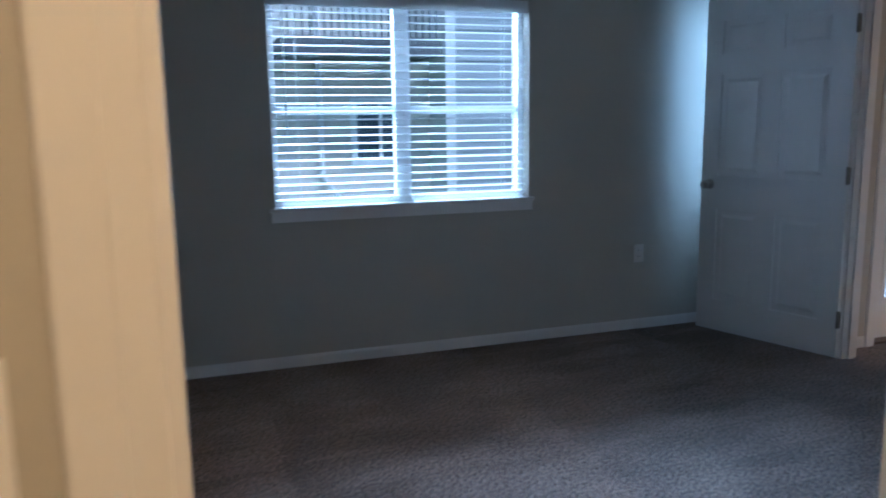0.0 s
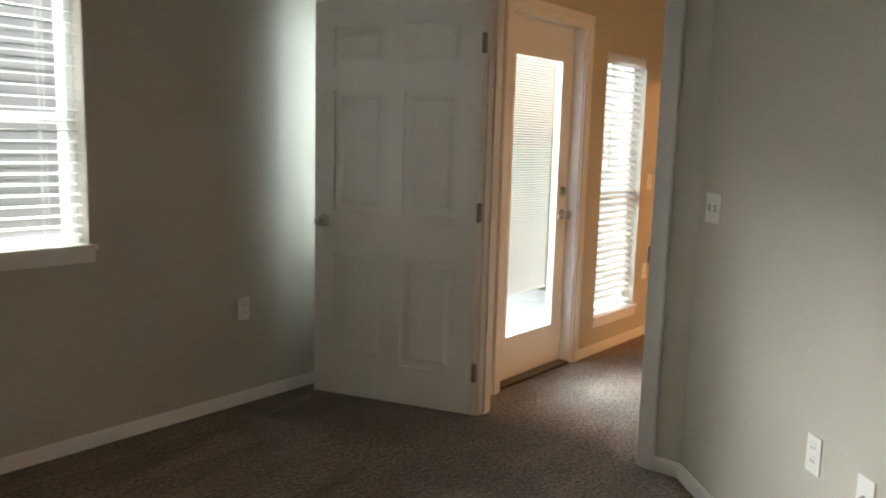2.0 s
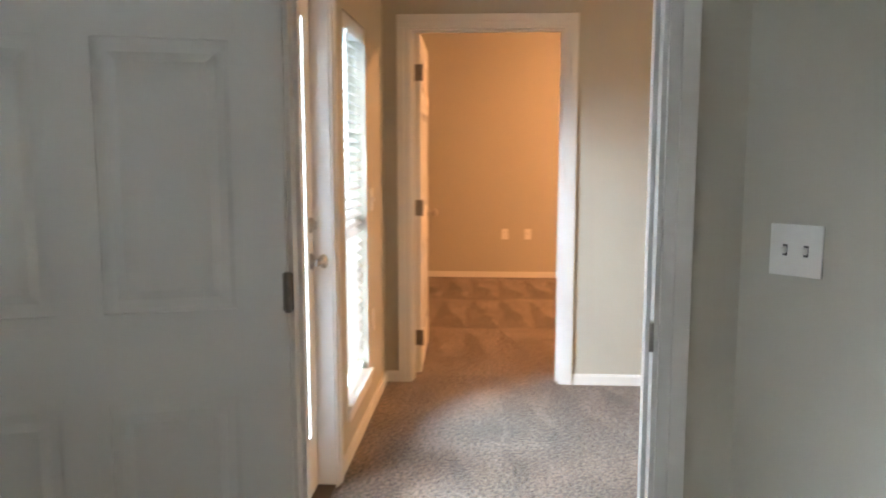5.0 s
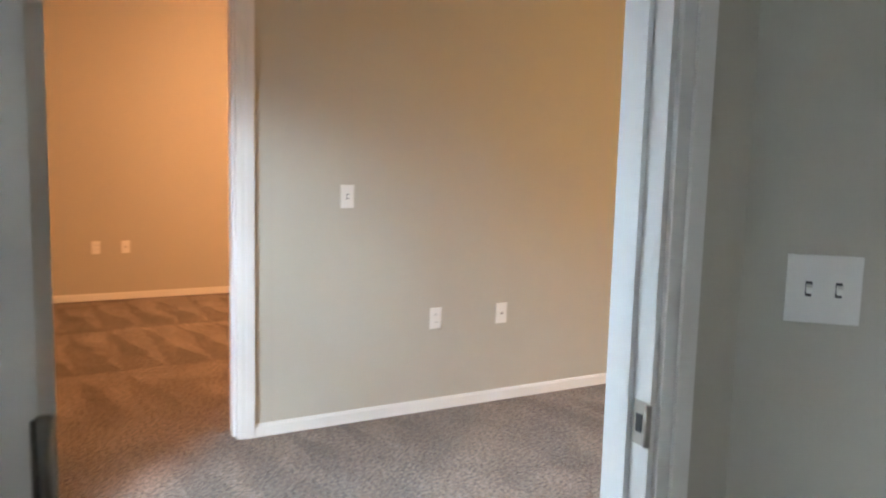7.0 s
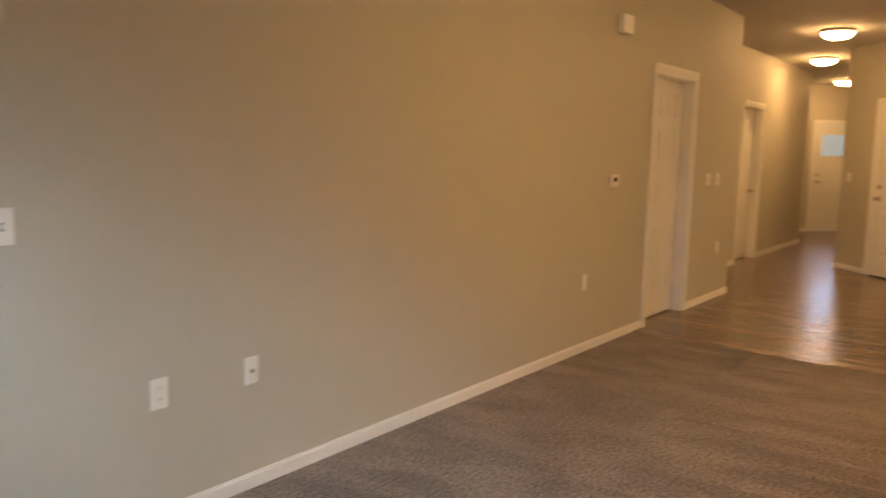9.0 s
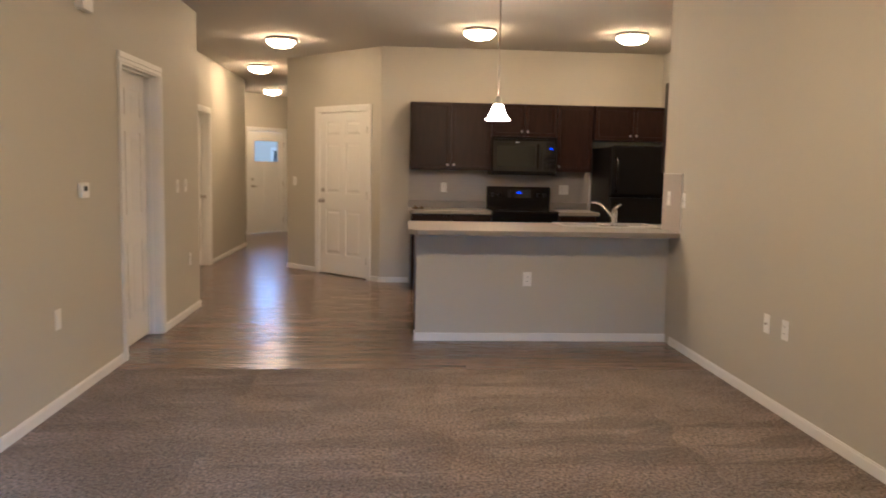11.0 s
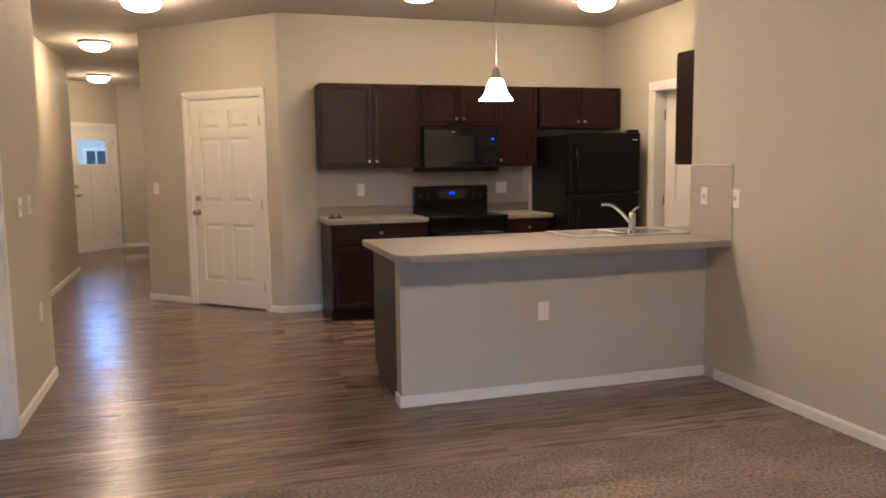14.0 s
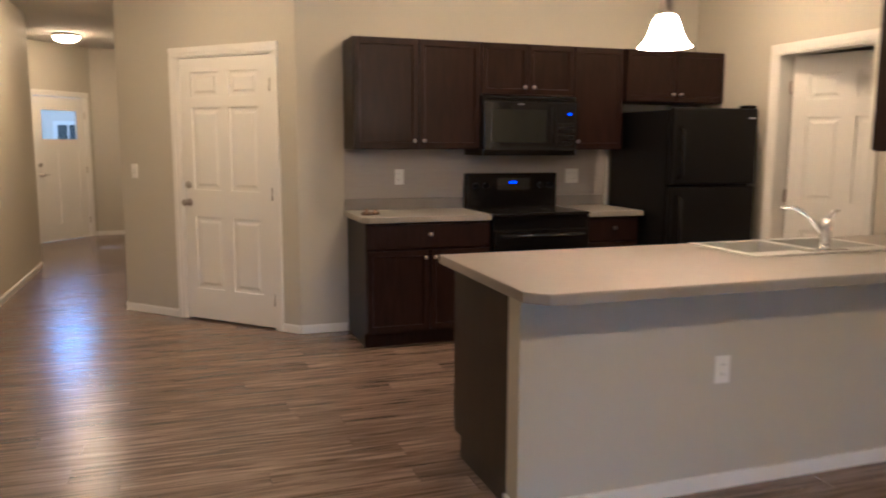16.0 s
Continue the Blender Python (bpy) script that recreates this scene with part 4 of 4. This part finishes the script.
# sink and tap
th = empty("kitchen_sink", pose(0, 0, 0.9155), "double-bowl stainless steel sink set in the counter", "sink")
bm = bmesh.new()
X0, X1, Y0, Y1 = 3.30, 4.152, 7.65, 8.13
bowls = ((3.34, 3.70), (3.75, 4.11))
for x0, x1, y0, y1 in ((X0, X1, Y0, 7.745), (X0, X1, 8.09, Y1), (X0, 3.34, 7.745, 8.09), (3.70, 3.75, 7.745, 8.09), (4.11, X1, 7.745, 8.09)):
    box(bm, x0, x1, y0, y1, 0.0, 0.009, 0.003)
part("rim", bm, STEEL, th)
for x0, x1 in bowls:
    bm = bmesh.new()
    for a, b, c, e in ((x0 - 0.002, x0, 7.743, 8.092), (x1, x1 + 0.002, 7.743, 8.092), (x0, x1, 7.743, 7.745), (x0, x1, 8.09, 8.092)):
        box(bm, a, b, c, e, -0.18, 0.001)
    box(bm, x0, x1, 7.745, 8.09, -0.182, -0.18)
    bw = part("bowl", bm, STEEL, th)
    bm = bmesh.new()
    lathe(bm, ((0.04, 0), (0.04, 0.003), (0.03, 0.001), (0.01, 0.001)), 20, pose((x0 + x1) / 2, 7.92, -0.18))
    part("drain", bm, CHROME, bw)
th = empty("kitchen_tap", pose(3.74, 7.70, 0.922), "chrome single-lever kitchen tap at the sink rim", "tap")
bm = bmesh.new()
box(bm, -0.12, 0.12, -0.028, 0.028, 0, 0.008, 0.004)
part("deck_plate", bm, CHROME, th)
bm = bmesh.new()
lathe(bm, ((0.027, 0.008), (0.026, 0.04), (0.023, 0.09), (0.025, 0.10), (0.025, 0.135), (0.018, 0.15), (0.006, 0.156)), 24)
part("tap_body", bm, CHROME, th)
bm = bmesh.new()
tube(bm, [(-0.01 - 0.165 * s, 0.10 * s, 0.075 + 0.125 * math.sin(min(1, s * 1.08) * 1.75)) for s in [i / 12 for i in range(13)]], [0.0125 - 0.003 * i / 12 for i in range(13)])
part("spout", bm, CHROME, th)
bm = bmesh.new()
tube(bm, ((0, 0, 0.145), (0.015, -0.01, 0.165), (0.04, -0.01, 0.185), (0.055, -0.01, 0.188)), (0.012, 0.010, 0.007, 0.006))
part("lever", bm, CHROME, th)

# range
th = empty("kitchen_range", pose(0, 0, 0), "black freestanding electric range with glass cooktop", "range")
bm = bmesh.new()
box(bm, 2.995, 3.755, 9.93, 10.54, 0.02, 0.90, 0.004)
part("body", bm, BLACK, th)
bm = bmesh.new()
box(bm, 2.993, 3.757, 9.905, 10.45, 0.901, 0.922, 0.006)
part("cooktop", bm, BLACKGLASS, th)
bm = bmesh.new()
box(bm, 2.995, 3.755, 10.45, 10.545, 0.90, 1.185, 0.012)
bk = part("backguard", bm, BLACK, th)
bm = bmesh.new()
box(bm, 3.24, 3.52, 10.446, 10.451, 1.05, 1.15, 0.002)
part("control_panel", bm, BLACKGLASS, bk)
bm = bmesh.new()
for x in (3.350, 3.362, 3.380, 3.392):
    box(bm, x, x + 0.007, 10.443, 10.4455, 1.105, 1.12)
part("clock_display", bm, BLUELED, bk, "blue lit clock digits")
for x in (3.06, 3.14, 3.61, 3.69):
    bm = bmesh.new()
    lathe(bm, ((0.022, 0), (0.02, 0.018), (0.006, 0.02)), 18, pose(x, 10.448, 1.09, 90, 0, 0))
    part("burner_knob", bm, BLACKTEX, bk)
bm = bmesh.new()
box(bm, 3.0, 3.75, 9.905, 9.929, 0.20, 0.80, 0.006)
od = part("oven_door", bm, BLACK, th)
bm = bmesh.new()
box(bm, 3.12, 3.63, 9.9025, 9.9055, 0.36, 0.66, 0.001)
part("oven_window", bm, BLACKGLASS, od)
bm = bmesh.new()
tube(bm, ((3.05, 9.905, 0.755), (3.055, 9.87, 0.76), (3.695, 9.87, 0.76), (3.70, 9.905, 0.755)), 0.011)
part("handle", bm, BLACK, od, "black bar handle")
bm = bmesh.new()
box(bm, 3.0, 3.75, 9.908, 9.929, 0.03, 0.19, 0.005)
part("drawer", bm, BLACK, th)
for x, y, r in ((3.18, 10.06, 0.10), (3.57, 10.06, 0.085), (3.18, 10.31, 0.085), (3.57, 10.31, 0.10)):
    bm = bmesh.new()
    lathe(bm, ((r, 0), (r, 0.0006), (r - 0.004, 0.0006), (r - 0.004, 0)), 40, pose(x, y, 0.9221), cap=False)
    part("burner_ring", bm, GREYGLASS, th)

# microwave
th = empty("microwave", pose(0, 0, 0), "black over-the-range microwave under the wall cabinet", "microwave")
bm = bmesh.new()
box(bm, 3.003, 3.757, 10.16, 10.55, 1.325, 1.762, 0.006)
part("body", bm, BLACK, th)
bm = bmesh.new()
box(bm, 3.005, 3.57, 10.135, 10.159, 1.36, 1.72, 0.006)
dr = part("door", bm, BLACKGLASS, th)
bm = bmesh.new()
box(bm, 3.06, 3.50, 10.1325, 10.136, 1.42, 1.66, 0.002)
part("door_window", bm, GREYGLASS, dr, "grey see-through mesh window")
bm = bmesh.new()
tube(bm, ((3.535, 10.135, 1.40), (3.535, 10.11, 1.42), (3.535, 10.11, 1.66), (3.535, 10.135, 1.68)), 0.009)
part("handle", bm, BLACK, dr)
bm = bmesh.new()
box(bm, 3.575, 3.755, 10.138, 10.159, 1.36, 1.72, 0.004)
cp = part("control_panel", bm, BLACKGLASS, th)
bm = bmesh.new()
box(bm, 3.68, 3.70, 10.135, 10.1375, 1.625, 1.64)
part("clock_display", bm, BLUELED, cp)
for r in range(4):
    for c in range(3):
        bm = bmesh.new()
        box(bm, 3.60 + c * 0.045, 3.635 + c * 0.045, 10.136, 10.1385, 1.40 + r * 0.045, 1.43 + r * 0.045, 0.001)
        part("button", bm, BLACKTEX, cp)
bm = bmesh.new()
for i in range(14):
    box(bm, 3.03 + i * 0.05, 3.07 + i * 0.05, 10.150, 10.162, 1.733, 1.745)
part("vent_grille", bm, BLACKTEX, th)
bm = bmesh.new()
box(bm, 3.27, 3.31, 10.1325, 10.1355, 1.695, 1.703)
part("badge", bm, STEEL, dr, "small silver badge")

# fridge
th = empty("refrigerator", pose(0, 0, 0), "black top-freezer refrigerator in the corner", "refrigerator")
bm = bmesh.new()
box(bm, 4.265, 5.0, 9.72, 10.50, 0.02, 1.66, 0.008)
part("cabinet", bm, BLACKTEX, th)
for z0, z1, nm in ((0.08, 1.105, "fridge_door"), (1.12, 1.675, "freezer_door")):
    bm = bmesh.new()
    box(bm, 4.265, 5.0, 9.645, 9.712, z0, z1, 0.018)
    dr = part(nm, bm, BLACKTEX, th)
    hz = (z0 + 0.5, z1 - 0.06) if nm == "fridge_door" else (z0 + 0.05, z1 - 0.14)
    bm = bmesh.new()
    tube(bm, ((4.32, 9.65, hz[0]), (4.32, 9.605, hz[0] + 0.03), (4.32, 9.605, hz[1] - 0.03), (4.32, 9.65, hz[1])), 0.014)
    part("handle", bm, BLACK, dr, "black bar handle")
bm = bmesh.new()
box(bm, 4.905, 4.99, 9.66, 9.75, 1.676, 1.70, 0.006)
part("hinge_cover", bm, BLACK, th)
bm = bmesh.new()
box(bm, 4.915, 4.97, 9.642, 9.6455, 1.60, 1.612)
part("badge", bm, STEEL, th, "small silver badge")
bm = bmesh.new()
box(bm, 4.275, 4.99, 9.70, 9.72, 0.0, 0.075)
part("base_grille", bm, BLACKTEX, th)

# small dark stopper on the counter
bm = bmesh.new()
lathe(bm, ((0.035, 0), (0.038, 0.012), (0.03, 0.02), (0.012, 0.024), (0.012, 0.04), (0.004, 0.044)), 20)
solid("sink_stopper", bm, BRONZE, "dark round sink stopper lying on the counter", "stopper", m=pose(2.13, 10.15, 0.916))
bm = bmesh.new()
lathe(bm, ((0.03, 0), (0.034, 0.01), (0.026, 0.018), (0.01, 0.022), (0.01, 0.035), (0.004, 0.038)), 20)
solid("sink_stopper", bm, BRONZE, "dark round sink stopper lying on the counter", "stopper", m=pose(2.20, 10.18, 0.916))

# ---- plates on the walls ----
LONG = lambda y, z: pose(0, y, z, 0, 0, 90)
EAST = lambda y, z: pose(4.12, y, z, 0, 0, -90)
plate(LONG(1.81, 1.152), "switch")
plate(LONG(2.323, 0.503), "outlet")
plate(LONG(2.743, 0.5), "cable", label="white cable jack plate on greige wall")
plate(LONG(5.66, 0.505), "blank", label="white blank wall plate on greige wall")
plate(LONG(8.12, 1.19), "switch")
plate(LONG(8.38, 1.19), "switch")
plate(LONG(8.5, 0.51), "outlet")
plate(EAST(5.709, 0.496), "cable", label="white cable jack plate on greige wall")
plate(EAST(5.493, 0.5), "outlet")
plate(pose(4.111, 7.43, 1.18, 0, 0, -90), "switch", label="white switch plate on the splash panel")
plate(EAST(7.135, 1.175), "switch")
plate(pose(2.96, 7.413, 0.507), "outlet", label="white outlet plate on the peninsula half wall")
plate(pose(2.48, 10.551, 1.16), "outlet", label="white outlet plate on the backsplash")
plate(pose(3.94, 10.551, 1.155), "outlet", 2, label="white double outlet plate on the backsplash")
plate(m_ang @ pose(0.16, 0, 1.18), "switch")
plate(pose(-3.95, 1.02, 0.48, 0, 0, 90), "outlet")
plate(pose(-3.95, 1.27, 0.48, 0, 0, 90), "cable", label="white cable jack plate on warm lit wall")
plate(pose(3.339, -0.61, 0.497, 0, 0, 180), "outlet")
plate(pose(0.49, 0.24, 1.12, 0, 0, 180), "switch")
plate(pose(0.48, 0.24, 0.48, 0, 0, 180), "outlet")
d45 = along(*D45)
plate(d45 @ pose(0.075, 0, 1.147), "switch", 2, label="white double toggle switch plate on greige wall")
plate(d45 @ pose(0.86, 0, 0.49), "outlet")
plate(d45 @ pose(1.10, 0, 0.47), "cable", label="white cable jack plate on greige wall")
plate(pose(6.265, 3.05, 1.14, 0, 0, 180), "switch", label="white switch plate on warm lit bathroom wall")

# thermostat and chime box
th = empty("thermostat", LONG(6.045, 1.215), "small white digital thermostat on greige wall", "thermostat")
bm = bmesh.new()
box(bm, -0.055, 0.055, -0.027, 0, -0.045, 0.045, 0.006)
part("case", bm, PLASTIC, th)
bm = bmesh.new()
box(bm, -0.03, 0.02, -0.0285, -0.026, -0.005, 0.025)
part("display", bm, GREYGLASS, th, "dark grey display")
bm = bmesh.new()
box(bm, -0.08, 0.08, -0.05, 0, -0.065, 0.065, 0.008)
solid("door_chime", bm, PLASTIC, "white plastic chime box high on the wall", "chime", m=LONG(6.10, 2.34))

# ---- floor planks ----
PW, PL = 0.15, 1.22
pm = bmesh.new()
box(pm, 0.001, PL - 0.001, 0.0008, PW - 0.0008, -0.009, -0.003)
plank = mesh_of("plank", pm, WOOD)
row, y = 0, 6.503
while y < 17.8:
    x0, x1 = (-0.05, 5.2) if y < 8.9 else (-0.7, 5.2) if y < 10.5 else (-0.7, 1.9) if y < 11.9 else (-0.7, 0.55) if y < 14.6 else (-1.9, 0.55)
    x = x0 - ((row * 0.47 + 0.13 * (row % 3)) % PL)
    while x < x1:
        part("plank", plank, None, wood, m=pose(x, y, 0))
        x += PL
    y += PW
    row += 1
